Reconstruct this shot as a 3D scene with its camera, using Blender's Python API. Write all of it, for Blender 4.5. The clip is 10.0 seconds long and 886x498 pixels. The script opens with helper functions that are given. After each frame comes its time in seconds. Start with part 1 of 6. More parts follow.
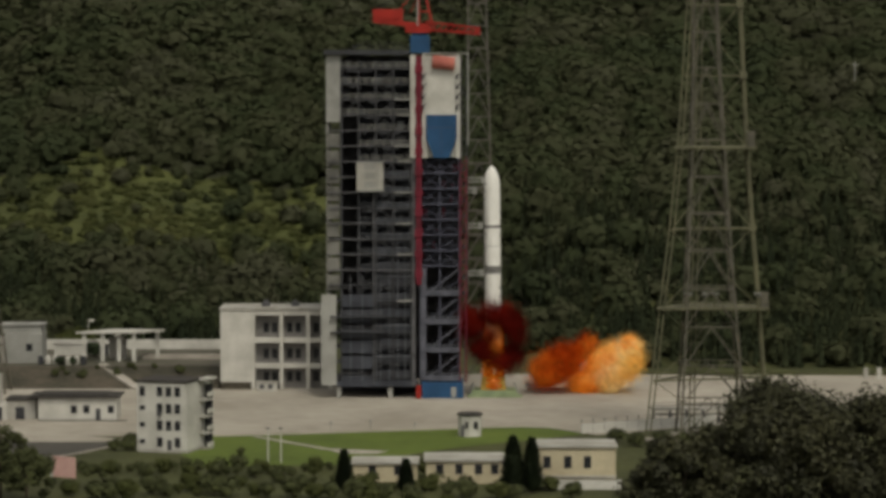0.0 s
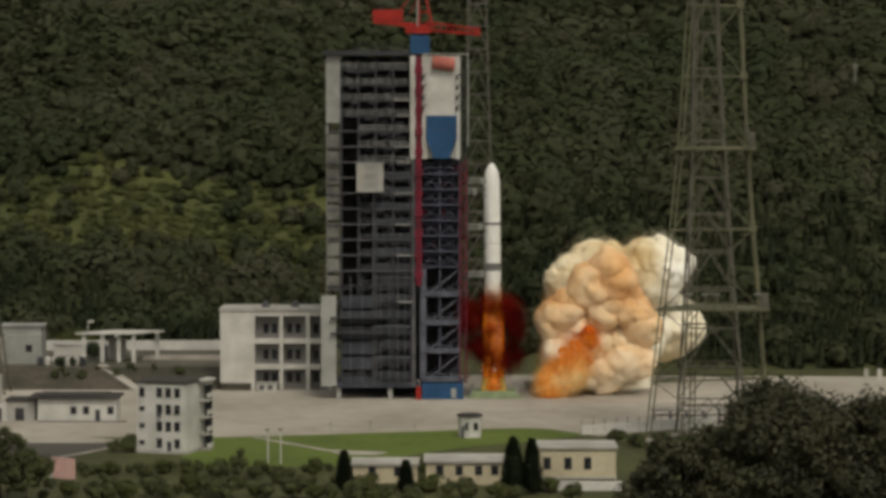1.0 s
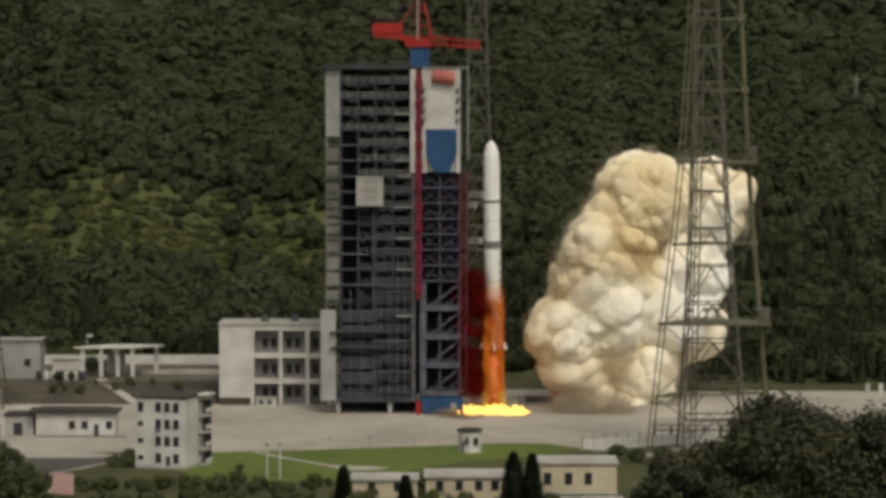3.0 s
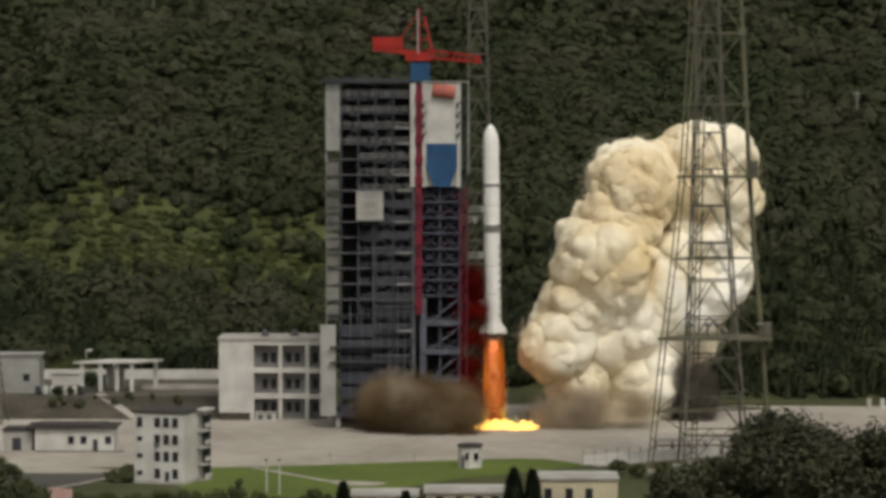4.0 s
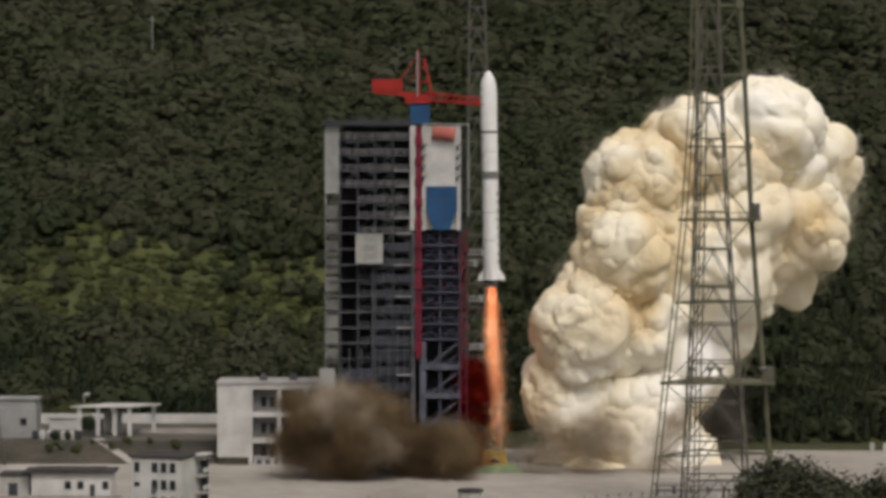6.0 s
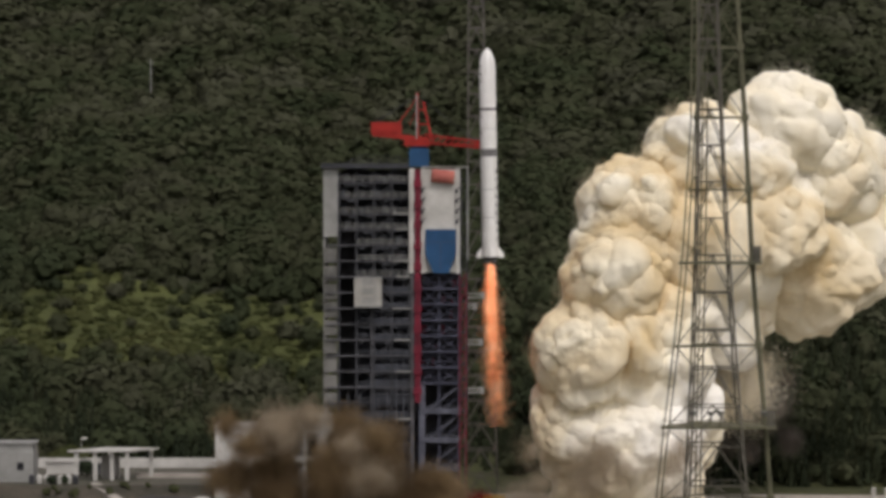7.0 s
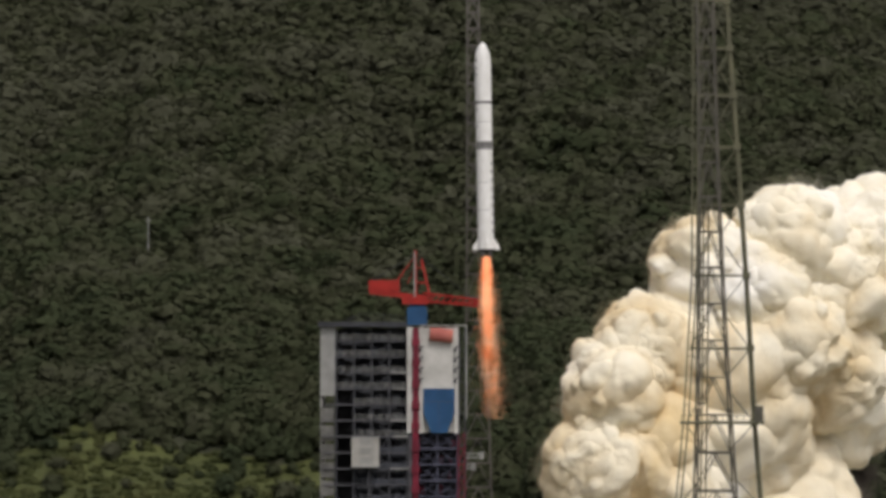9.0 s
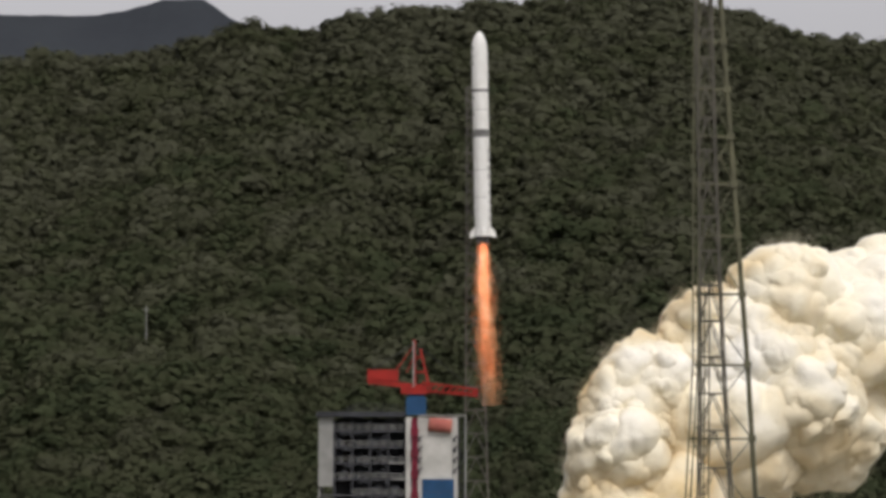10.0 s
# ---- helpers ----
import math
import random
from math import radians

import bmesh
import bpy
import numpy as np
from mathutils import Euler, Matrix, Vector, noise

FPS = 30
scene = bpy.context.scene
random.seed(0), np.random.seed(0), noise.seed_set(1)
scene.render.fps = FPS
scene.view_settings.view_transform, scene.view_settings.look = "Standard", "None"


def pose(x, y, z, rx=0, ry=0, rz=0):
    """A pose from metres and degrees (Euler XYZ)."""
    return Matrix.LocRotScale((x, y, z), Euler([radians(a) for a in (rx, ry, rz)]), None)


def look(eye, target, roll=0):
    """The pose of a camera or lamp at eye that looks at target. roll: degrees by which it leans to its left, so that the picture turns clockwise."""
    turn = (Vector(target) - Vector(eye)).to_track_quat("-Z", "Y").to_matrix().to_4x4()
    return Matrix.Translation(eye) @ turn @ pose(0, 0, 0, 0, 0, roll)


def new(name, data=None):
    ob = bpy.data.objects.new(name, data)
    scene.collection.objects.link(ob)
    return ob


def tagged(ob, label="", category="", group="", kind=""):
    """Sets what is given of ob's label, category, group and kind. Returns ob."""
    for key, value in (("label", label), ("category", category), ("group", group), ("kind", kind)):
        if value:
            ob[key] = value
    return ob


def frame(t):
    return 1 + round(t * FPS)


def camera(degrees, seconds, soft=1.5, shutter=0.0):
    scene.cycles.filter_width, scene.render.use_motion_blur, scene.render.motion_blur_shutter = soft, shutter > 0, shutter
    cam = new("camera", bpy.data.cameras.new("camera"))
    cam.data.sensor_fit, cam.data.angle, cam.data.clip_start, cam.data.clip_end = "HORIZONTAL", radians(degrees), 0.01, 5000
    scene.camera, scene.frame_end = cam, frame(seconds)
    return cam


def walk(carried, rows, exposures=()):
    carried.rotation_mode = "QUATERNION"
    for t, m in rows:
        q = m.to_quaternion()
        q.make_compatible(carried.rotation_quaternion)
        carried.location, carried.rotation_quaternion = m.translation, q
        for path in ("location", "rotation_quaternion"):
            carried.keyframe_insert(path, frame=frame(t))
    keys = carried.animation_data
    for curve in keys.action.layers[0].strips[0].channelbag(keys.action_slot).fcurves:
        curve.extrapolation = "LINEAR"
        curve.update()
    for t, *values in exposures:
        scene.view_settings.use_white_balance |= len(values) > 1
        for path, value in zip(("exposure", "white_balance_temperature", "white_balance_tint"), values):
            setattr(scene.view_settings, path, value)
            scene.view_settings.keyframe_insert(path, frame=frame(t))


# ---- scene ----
# The camera looks from a hillside over the launch pad and tilts up after the rocket.
# The pad's level is z = 0; x runs to the right, y away from the camera, z up.
EYE_Y, EYE_Z = -560.0, 61.2
cam = camera(17.84, 10.0, soft=3.8)
CAMERA_ROWS = [  # seconds, metres ahead, pitch, yaw, roll to the left
    (0.0, 0.00, -3.270, 0.000, 0.000),
    (0.5, 0.22, -3.264, 0.000, 0.000),
    (1.0, 0.56, -3.256, 0.000, 0.000),
    (1.5, 1.01, -3.239, 0.000, 0.000),
    (2.0, 1.45, -3.190, 0.000, 0.000),
    (3.5, 3.12, -2.841, 0.002, 0.030),
    (4.0, 4.00, -2.692, 0.005, 0.038),
    (4.5, 4.77, -2.516, 0.004, 0.055),
    (5.0, 5.65, -2.303, 0.002, 0.030),
    (5.5, 6.53, -2.095, 0.006, 0.024),
    (7.0, 10.23, -0.957, -0.013, 0.020),
    (7.5, 11.30, -0.310, -0.023, 0.000),
    (8.0, 12.38, 0.433, -0.028, 0.101),
    (8.5, 13.77, 1.312, -0.034, 0.007),
    (9.0, 15.46, 2.267, -0.045, 0.054),
    (9.5, 16.94, 3.183, -0.060, 0.032),
    (10.0, 18.68, 4.093, -0.060, 0.090),
]
EXPOSURES = [(0.0, -0.02, 7100, 7), (2.0, 0.02, 7100, 9), (4.0, 0.13, 6750, 10), (7.0, 0.13, 6450, 17), (10.0, 0.28, 6400, 15)]
walk(cam, [(t, pose(0, EYE_Y + ahead, EYE_Z, 90 + pitch, 0, yaw) @ pose(0, 0, 0, 0, 0, roll)) for t, ahead, pitch, yaw, roll in CAMERA_ROWS], EXPOSURES)

# ---- light: a bright overcast sky ----
world = bpy.data.worlds.new("overcast_sky")
scene.world = world
world.use_nodes = True
wn, wl = world.node_tree.nodes, world.node_tree.links
sky = wn.new("ShaderNodeTexSky")
sky.sky_type, sky.sun_disc = "NISHITA", False
sky.sun_elevation, sky.sun_rotation = radians(53), radians(160)
sky.air_density, sky.dust_density = 1.0, 4.0
grey = wn.new("ShaderNodeHueSaturation")
grey.inputs["Saturation"].default_value = 0.02
wl.new(sky.outputs[0], grey.inputs["Color"])
wl.new(grey.outputs[0], wn["Background"].inputs["Color"])
wn["Background"].inputs["Strength"].default_value = 0.104
sun = new("sun", bpy.data.lights.new("sun", "SUN"))
sun.data.energy, sun.data.angle, sun.data.color = 1.1, radians(14), (1.0, 0.94, 0.84)
sun.matrix_world = look((110, -300, 420), (0, 0, 0))


# ---- materials ----
def material(name, base, second=None, scale=0.4, rough=0.85, metal=0.0, bump=0.0, bump_scale=4.0, spread=0.0, fine=0.25):
    """Two-scale noise between two colours, random shift from piece to piece, and a fine relief."""
    m = bpy.data.materials.new(name)
    m.use_nodes = True
    n, l = m.node_tree.nodes, m.node_tree.links
    b = n["Principled BSDF"]
    b.inputs["Roughness"].default_value, b.inputs["Metallic"].default_value = rough, metal
    b.inputs["Specular IOR Level"].default_value = 0.25
    second = second or tuple(c * 0.7 for c in base)
    co = n.new("ShaderNodeTexCoord")
    big, small = n.new("ShaderNodeTexNoise"), n.new("ShaderNodeTexNoise")
    big.inputs["Scale"].default_value, big.inputs["Detail"].default_value = scale, 5
    small.inputs["Scale"].default_value, small.inputs["Detail"].default_value = scale * 9, 3
    for t in (big, small):
        l.new(co.outputs["Object"], t.inputs["Vector"])
    add = n.new("ShaderNodeMath")
    add.operation = "MULTIPLY_ADD"
    add.inputs[1].default_value = fine
    l.new(small.outputs["Fac"], add.inputs[0])
    l.new(big.outputs["Fac"], add.inputs[2])
    ramp = n.new("ShaderNodeValToRGB")
    ramp.color_ramp.elements[0].position, ramp.color_ramp.elements[1].position = 0.38 + fine * 0.4, 0.66 + fine * 0.5
    ramp.color_ramp.elements[0].color, ramp.color_ramp.elements[1].color = (*second, 1), (*base, 1)
    l.new(add.outputs[0], ramp.inputs["Fac"])
    out = ramp.outputs[0]
    if spread:
        geo, hsv, mr = n.new("ShaderNodeNewGeometry"), n.new("ShaderNodeHueSaturation"), n.new("ShaderNodeMapRange")
        mr.inputs["To Min"].default_value, mr.inputs["To Max"].default_value = 1 - spread, 1 + spread
        l.new(geo.outputs["Random Per Island"], mr.inputs["Value"])
        l.new(mr.outputs[0], hsv.inputs["Value"])
        l.new(out, hsv.inputs["Color"])
        out = hsv.outputs[0]
    l.new(out, b.inputs["Base Color"])
    if bump:
        bt, bp = n.new("ShaderNodeTexNoise"), n.new("ShaderNodeBump")
        bt.inputs["Scale"].default_value, bt.inputs["Detail"].default_value = bump_scale, 4
        bp.inputs["Strength"].default_value, bp.inputs["Distance"].default_value = bump, 0.4 / bump_scale
        l.new(co.outputs["Object"], bt.inputs["Vector"])
        l.new(bt.outputs["Fac"], bp.inputs["Height"])
        l.new(bp.outputs[0], b.inputs["Normal"])
    return m


def foliage(name, tones, leaf=0.3):
    """Leaves whose colour differs from tree to tree (attribute tone) and drifts along the slope; light passes through them."""
    m = bpy.data.materials.new(name)
    m.use_nodes = True
    n, l = m.node_tree.nodes, m.node_tree.links
    b = n["Principled BSDF"]
    b.inputs["Roughness"].default_value, b.inputs["Specular IOR Level"].default_value = 0.8, 0.15
    tone, co, patch, add, ramp = n.new("ShaderNodeAttribute"), n.new("ShaderNodeTexCoord"), n.new("ShaderNodeTexNoise"), n.new("ShaderNodeMath"), n.new("ShaderNodeValToRGB")
    tone.attribute_name = "tone"
    patch.inputs["Scale"].default_value, patch.inputs["Detail"].default_value = 0.02, 6
    l.new(co.outputs["Object"], patch.inputs["Vector"])
    add.operation = "MULTIPLY_ADD"
    add.inputs[1].default_value = 0.5
    l.new(tone.outputs["Fac"], add.inputs[0])
    l.new(patch.outputs["Fac"], add.inputs[2])
    l.new(add.outputs[0], ramp.inputs["Fac"])
    e = ramp.color_ramp.elements
    e[0].position, e[1].position = 0.4, 1.0
    e[0].color, e[1].color = (*tones[0], 1), (*tones[-1], 1)
    for k, c in enumerate(tones[1:-1]):
        e.new(0.4 + 0.6 * (k + 1) / (len(tones) - 1)).color = (*c, 1)
    l.new(ramp.outputs[0], b.inputs["Base Color"])
    glow, mix = n.new("ShaderNodeBsdfTranslucent"), n.new("ShaderNodeMixShader")
    l.new(ramp.outputs[0], glow.inputs["Color"])
    mix.inputs[0].default_value = leaf
    l.new(b.outputs[0], mix.inputs[1])
    l.new(glow.outputs[0], mix.inputs[2])
    l.new(mix.outputs[0], n["Material Output"].inputs["Surface"])
    return m


def vapour(name, tint, cover, glow, strength, scale=0.3, fade=None, ember=None):
    """Thin smoke or flame: a coloured veil, patchy, mixed with a glowing body. fade: (start, end) heights over which it thins out."""
    m = bpy.data.materials.new(name)
    m.use_nodes = True
    n, l = m.node_tree.nodes, m.node_tree.links
    n.remove(n["Principled BSDF"])
    veil = n.new("ShaderNodeBsdfTransparent")
    veil.inputs[0].default_value = (*tint, 1)
    solid = n.new("ShaderNodeEmission")
    solid.inputs["Color"].default_value, solid.inputs["Strength"].default_value = (*glow, 1), strength
    co, tex, mr, mix = n.new("ShaderNodeTexCoord"), n.new("ShaderNodeTexNoise"), n.new("ShaderNodeMapRange"), n.new("ShaderNodeMixShader")
    tex.inputs["Scale"].default_value, tex.inputs["Detail"].default_value = scale, 5
    l.new(co.outputs["Object"], tex.inputs["Vector"])
    mr.inputs["From Min"].default_value, mr.inputs["From Max"].default_value = 0.3, 0.7
    mr.inputs["To Min"].default_value, mr.inputs["To Max"].default_value = cover
    l.new(tex.outputs["Fac"], mr.inputs["Value"])
    fac = mr.outputs[0]
    if ember:
        # long tongues between ember and glow
        long_, lick, hue = n.new("ShaderNodeMapping"), n.new("ShaderNodeTexNoise"), n.new("ShaderNodeValToRGB")
        long_.inputs["Scale"].default_value = (1.0, 1.0, 0.22)
        lick.inputs["Scale"].default_value, lick.inputs["Detail"].default_value = 0.9, 4
        l.new(co.outputs["Object"], long_.inputs[0])
        l.new(long_.outputs[0], lick.inputs["Vector"])
        l.new(lick.outputs["Fac"], hue.inputs["Fac"])
        hue.color_ramp.elements[0].position, hue.color_ramp.elements[1].position = 0.34, 0.58
        hue.color_ramp.elements[0].color, hue.color_ramp.elements[1].color = (*ember, 1), (*glow, 1)
        l.new(hue.outputs[0], solid.inputs["Color"])
    if fade:
        sep, fr, mul = n.new("ShaderNodeSeparateXYZ"), n.new("ShaderNodeMapRange"), n.new("ShaderNodeMath")
        fr.interpolation_type = "SMOOTHSTEP"
        l.new(co.outputs["Object"], sep.inputs[0])
        l.new(sep.outputs["Z"], fr.inputs["Value"])
        fr.inputs["From Min"].default_value, fr.inputs["From Max"].default_value = fade
        mul.operation = "MULTIPLY"
        l.new(fr.outputs[0], mul.inputs[0])
        l.new(fac, mul.inputs[1])
        fac = mul.outputs[0]
    l.new(fac, mix.inputs[0])
    l.new(veil.outputs[0], mix.inputs[1])
    l.new(solid.outputs[0], mix.inputs[2])
    l.new(mix.outputs[0], n["Material Output"].inputs["Surface"])
    return m


def billow(name, tones, scale=0.035, strength=0.0, thin=None, flakes=False):
    """Dense smoke: matt, its stains running on from lump to lump."""
    m = bpy.data.materials.new(name)
    m.use_nodes = True
    n, l = m.node_tree.nodes, m.node_tree.links
    b = n["Principled BSDF"]
    b.inputs["Roughness"].default_value, b.inputs["Specular IOR Level"].default_value = 1.0, 0.0
    geo, tex, ramp = n.new("ShaderNodeNewGeometry"), n.new("ShaderNodeTexNoise"), n.new("ShaderNodeValToRGB")
    tex.inputs["Scale"].default_value, tex.inputs["Detail"].default_value, tex.inputs["Distortion"].default_value = scale, 4, 0.6
    l.new(geo.outputs["Position"], tex.inputs["Vector"])
    l.new(tex.outputs["Fac"], ramp.inputs["Fac"])
    e = ramp.color_ramp.elements
    e[0].position, e[1].position = 0.33, 0.68
    e[0].color, e[1].color = (*tones[0], 1), (*tones[-1], 1)
    for k, c in enumerate(tones[1:-1]):
        e.new(0.33 + 0.35 * (k + 1) / (len(tones) - 1)).color = (*c, 1)
    l.new(ramp.outputs[0], b.inputs["Base Color"])
    if strength:
        l.new(ramp.outputs[0], b.inputs["Emission Color"])
        b.inputs["Emission Strength"].default_value = strength
    fine, bump = n.new("ShaderNodeTexNoise"), n.new("ShaderNodeBump")
    fine.inputs["Scale"].default_value, fine.inputs["Detail"].default_value = 0.7, 6
    bump.inputs["Strength"].default_value, bump.inputs["Distance"].default_value = 0.35, 0.7
    l.new(geo.outputs["Position"], fine.inputs["Vector"])
    l.new(fine.outputs["Fac"], bump.inputs["Height"])
    l.new(bump.outputs[0], b.inputs["Normal"])
    if flakes:
        # loose droplets let half of the light through
        through_, mix = n.new("ShaderNodeBsdfTranslucent"), n.new("ShaderNodeMixShader")
        l.new(ramp.outputs[0], through_.inputs["Color"])
        mix.inputs[0].default_value = 0.5
        l.new(b.outputs[0], mix.inputs[1])
        l.new(through_.outputs[0], mix.inputs[2])
        l.new(mix.outputs[0], n["Material Output"].inputs["Surface"])
    if thin:
        veil, cover = n.new("ShaderNodeTexNoise"), n.new("ShaderNodeMapRange")
        veil.inputs["Scale"].default_value, veil.inputs["Detail"].default_value, veil.inputs["Distortion"].default_value = 0.3, 6, 0.8
        l.new(geo.outputs["Position"], veil.inputs["Vector"])
        cover.inputs["From Min"].default_value, cover.inputs["From Max"].default_value = 0.36, 0.64
        cover.inputs["To Min"].default_value, cover.inputs["To Max"].default_value = thin
        l.new(veil.outputs["Fac"], cover.inputs["Value"])
        l.new(cover.outputs[0], b.inputs["Alpha"])
    return m


WHITE = material("white_paint", (0.54, 0.53, 0.49), (0.4, 0.39, 0.355), 0.25)
PALE = material("pale_render", (0.4, 0.39, 0.36), (0.28, 0.27, 0.24), 0.2, bump=0.2)
CREAM = material("cream_render", (0.54, 0.48, 0.34), (0.38, 0.33, 0.23), 0.2, bump=0.2)
# wall behind the deep frame: the shade of the bays is in this grey
BAY_SHADE = material("shaded_bay_render", (0.2, 0.193, 0.187), (0.14, 0.135, 0.13), 0.3)
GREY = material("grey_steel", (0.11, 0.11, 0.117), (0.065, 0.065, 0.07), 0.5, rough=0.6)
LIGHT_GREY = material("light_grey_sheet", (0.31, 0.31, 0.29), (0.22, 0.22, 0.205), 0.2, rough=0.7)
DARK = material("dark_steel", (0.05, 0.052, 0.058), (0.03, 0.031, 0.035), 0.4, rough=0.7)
SOOTED = material("sooty_grey_sheet", (0.19, 0.187, 0.17), (0.09, 0.088, 0.08), 0.25, rough=0.8)
SLATE = material("slate_cladding", (0.055, 0.06, 0.074), (0.03, 0.033, 0.042), 0.3, rough=0.7)
# near-black holds soot and also the shade of deep interiors
VOID = material("sooty_shaded_interior", (0.06, 0.058, 0.06), (0.032, 0.031, 0.032), 0.3)
RAILING = material("galvanised_rail", (0.13, 0.135, 0.15), (0.08, 0.084, 0.094), 0.6, rough=0.5)
RED = material("red_crane_paint", (0.34, 0.022, 0.014), (0.24, 0.015, 0.01), 0.4, rough=0.55)
CRIMSON = material("crimson_steel", (0.17, 0.014, 0.03), (0.09, 0.009, 0.018), 0.4, rough=0.6)
BLUE = material("blue_paint", (0.02, 0.075, 0.17), (0.014, 0.055, 0.125), 0.3, rough=0.6)
TRUSS_BLUE = material("dull_blue_steel", (0.066, 0.068, 0.095), (0.04, 0.042, 0.06), 0.4, rough=0.6)
FASCIA = material("pale_blue_grey_steel", (0.115, 0.12, 0.15), (0.065, 0.068, 0.086), 0.5, rough=0.6)
PINK = material("faded_red_cloth", (0.5, 0.17, 0.13), (0.36, 0.11, 0.09), 0.5)
MAST = material("olive_grey_lattice", (0.12, 0.11, 0.085), (0.075, 0.07, 0.055), 0.3, rough=0.6)
PIPE = material("olive_pipe_paint", (0.14, 0.135, 0.08), (0.09, 0.088, 0.055), 0.3, rough=0.6)
FAR_STEEL = material("far_lattice_steel", (0.12, 0.11, 0.095), (0.08, 0.074, 0.065), 0.3, rough=0.7)
GLASS = material("dark_window_glass", (0.02, 0.022, 0.025), (0.012, 0.013, 0.015), 0.3, rough=0.12)
CONCRETE = material("pad_concrete", (0.395, 0.365, 0.315), (0.265, 0.24, 0.2), 0.03, bump=0.2, bump_scale=1.5, fine=0.4)
ASPHALT = material("old_asphalt", (0.085, 0.08, 0.07), (0.055, 0.052, 0.046), 0.06, bump=0.2, bump_scale=3)
KERB = material("kerb_concrete", (0.38, 0.35, 0.31), (0.27, 0.25, 0.22), 0.2)
LAWN = material("mown_lawn", (0.105, 0.142, 0.026), (0.07, 0.1, 0.019), 0.06, bump=0.5, bump_scale=2, fine=0.5)
ROUGH_GRASS = material("rough_grass", (0.07, 0.076, 0.028), (0.042, 0.046, 0.019), 0.05, bump=0.6, bump_scale=1.5, fine=0.5)
STONE = material("dark_stone_slope", (0.088, 0.074, 0.056), (0.038, 0.037, 0.026), 0.1, bump=0.6, bump_scale=1.2, fine=0.5)
MEADOW = material("hillside_grass", (0.08, 0.09, 0.027), (0.048, 0.056, 0.018), 0.04, bump=0.7, bump_scale=0.6, fine=0.5)
SOIL = material("forest_floor", (0.05, 0.052, 0.027), (0.034, 0.037, 0.02), 0.03, bump=0.5, bump_scale=0.5)
# the last, paler and greyer tone imitates haze on the upper slope
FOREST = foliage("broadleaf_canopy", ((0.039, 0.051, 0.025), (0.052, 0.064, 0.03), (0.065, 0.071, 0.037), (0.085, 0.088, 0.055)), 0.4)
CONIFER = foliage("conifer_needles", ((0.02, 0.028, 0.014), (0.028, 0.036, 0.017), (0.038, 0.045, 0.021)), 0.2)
BUSH = material("garden_bush_leaves", (0.066, 0.074, 0.027), (0.036, 0.042, 0.017), 0.08, bump=0.3, bump_scale=1.6, spread=0.2, fine=0.4)
TERRACE = material("worn_terrace", (0.11, 0.1, 0.08), (0.045, 0.046, 0.03), 0.05, bump=0.3, bump_scale=1.0, fine=0.5)
SHRUB = foliage("light_shrub_leaves", ((0.045, 0.055, 0.02), (0.069, 0.079, 0.027), (0.092, 0.097, 0.036)))
# bluish grey puts the haze of distance into the ridge's base colour
FAR_RIDGE = material("far_ridge_hazy_blue", (0.032, 0.038, 0.045), (0.024, 0.029, 0.036), 0.01, bump=0.4, bump_scale=0.05)
LEAF = material("dark_leaves", (0.043, 0.043, 0.019), (0.024, 0.026, 0.012), 0.2, spread=0.5, rough=0.6)
CYPRESS = material("cypress_needles", (0.028, 0.04, 0.018), (0.016, 0.024, 0.011), 0.4, spread=0.5)
BARK = material("bark", (0.1, 0.08, 0.06), (0.05, 0.04, 0.03), 1.5, bump=0.5)
ROOF_DARK = material("dark_roof_felt", (0.055, 0.05, 0.046), (0.034, 0.031, 0.029), 0.15)
ROCKET_WHITE = material("rocket_white", (0.78, 0.77, 0.74), (0.7, 0.69, 0.65), 0.6, rough=0.45)
SOOT_GREY = material("stage_band_grey", (0.16, 0.15, 0.15), (0.1, 0.095, 0.095), 0.5)
YELLOW_STEEL = material("yellow_stand_paint", (0.46, 0.3, 0.07), (0.3, 0.2, 0.05), 0.4)
GREEN_STEEL = material("pale_green_table_paint", (0.27, 0.33, 0.19), (0.19, 0.24, 0.14), 0.4)
SMOKE = billow("cream_smoke", ((0.65, 0.51, 0.29), (0.82, 0.755, 0.59), (0.86, 0.835, 0.765)))
SMOKE_PEACH = billow("peach_smoke", ((0.73, 0.43, 0.2), (0.81, 0.61, 0.39), (0.86, 0.76, 0.6)), 0.06)
FIRE_RED = billow("red_fire_smoke", ((0.2, 0.02, 0.004), (0.36, 0.055, 0.007), (0.52, 0.14, 0.018)), 0.11, strength=0.1, thin=(0.1, 0.8))
FIRE_ORANGE = billow("orange_fire_smoke", ((0.5, 0.07, 0.01), (0.8, 0.28, 0.035), (0.88, 0.5, 0.14)), 0.1, strength=0.13, thin=(0.15, 0.85))
FIRE_YELLOW = billow("amber_smoke", ((0.85, 0.48, 0.1), (0.88, 0.63, 0.24), (0.9, 0.78, 0.5)), 0.1, strength=0.07, thin=(0.1, 0.7))
SMOKE_HAZE = billow("cream_smoke_haze", ((0.78, 0.66, 0.44), (0.86, 0.8, 0.65), (0.89, 0.86, 0.79)), flakes=True)
PEACH_HAZE = billow("peach_smoke_haze", ((0.76, 0.43, 0.19), (0.82, 0.58, 0.34), (0.86, 0.72, 0.52)), 0.06, flakes=True)
RED_HAZE = billow("red_fire_haze", ((0.3, 0.022, 0.004), (0.5, 0.075, 0.008), (0.7, 0.2, 0.025)), 0.11, strength=0.14, flakes=True)
ORANGE_HAZE = billow("orange_fire_haze", ((0.66, 0.17, 0.015), (0.85, 0.36, 0.05), (0.9, 0.55, 0.16)), 0.1, strength=0.1, flakes=True)
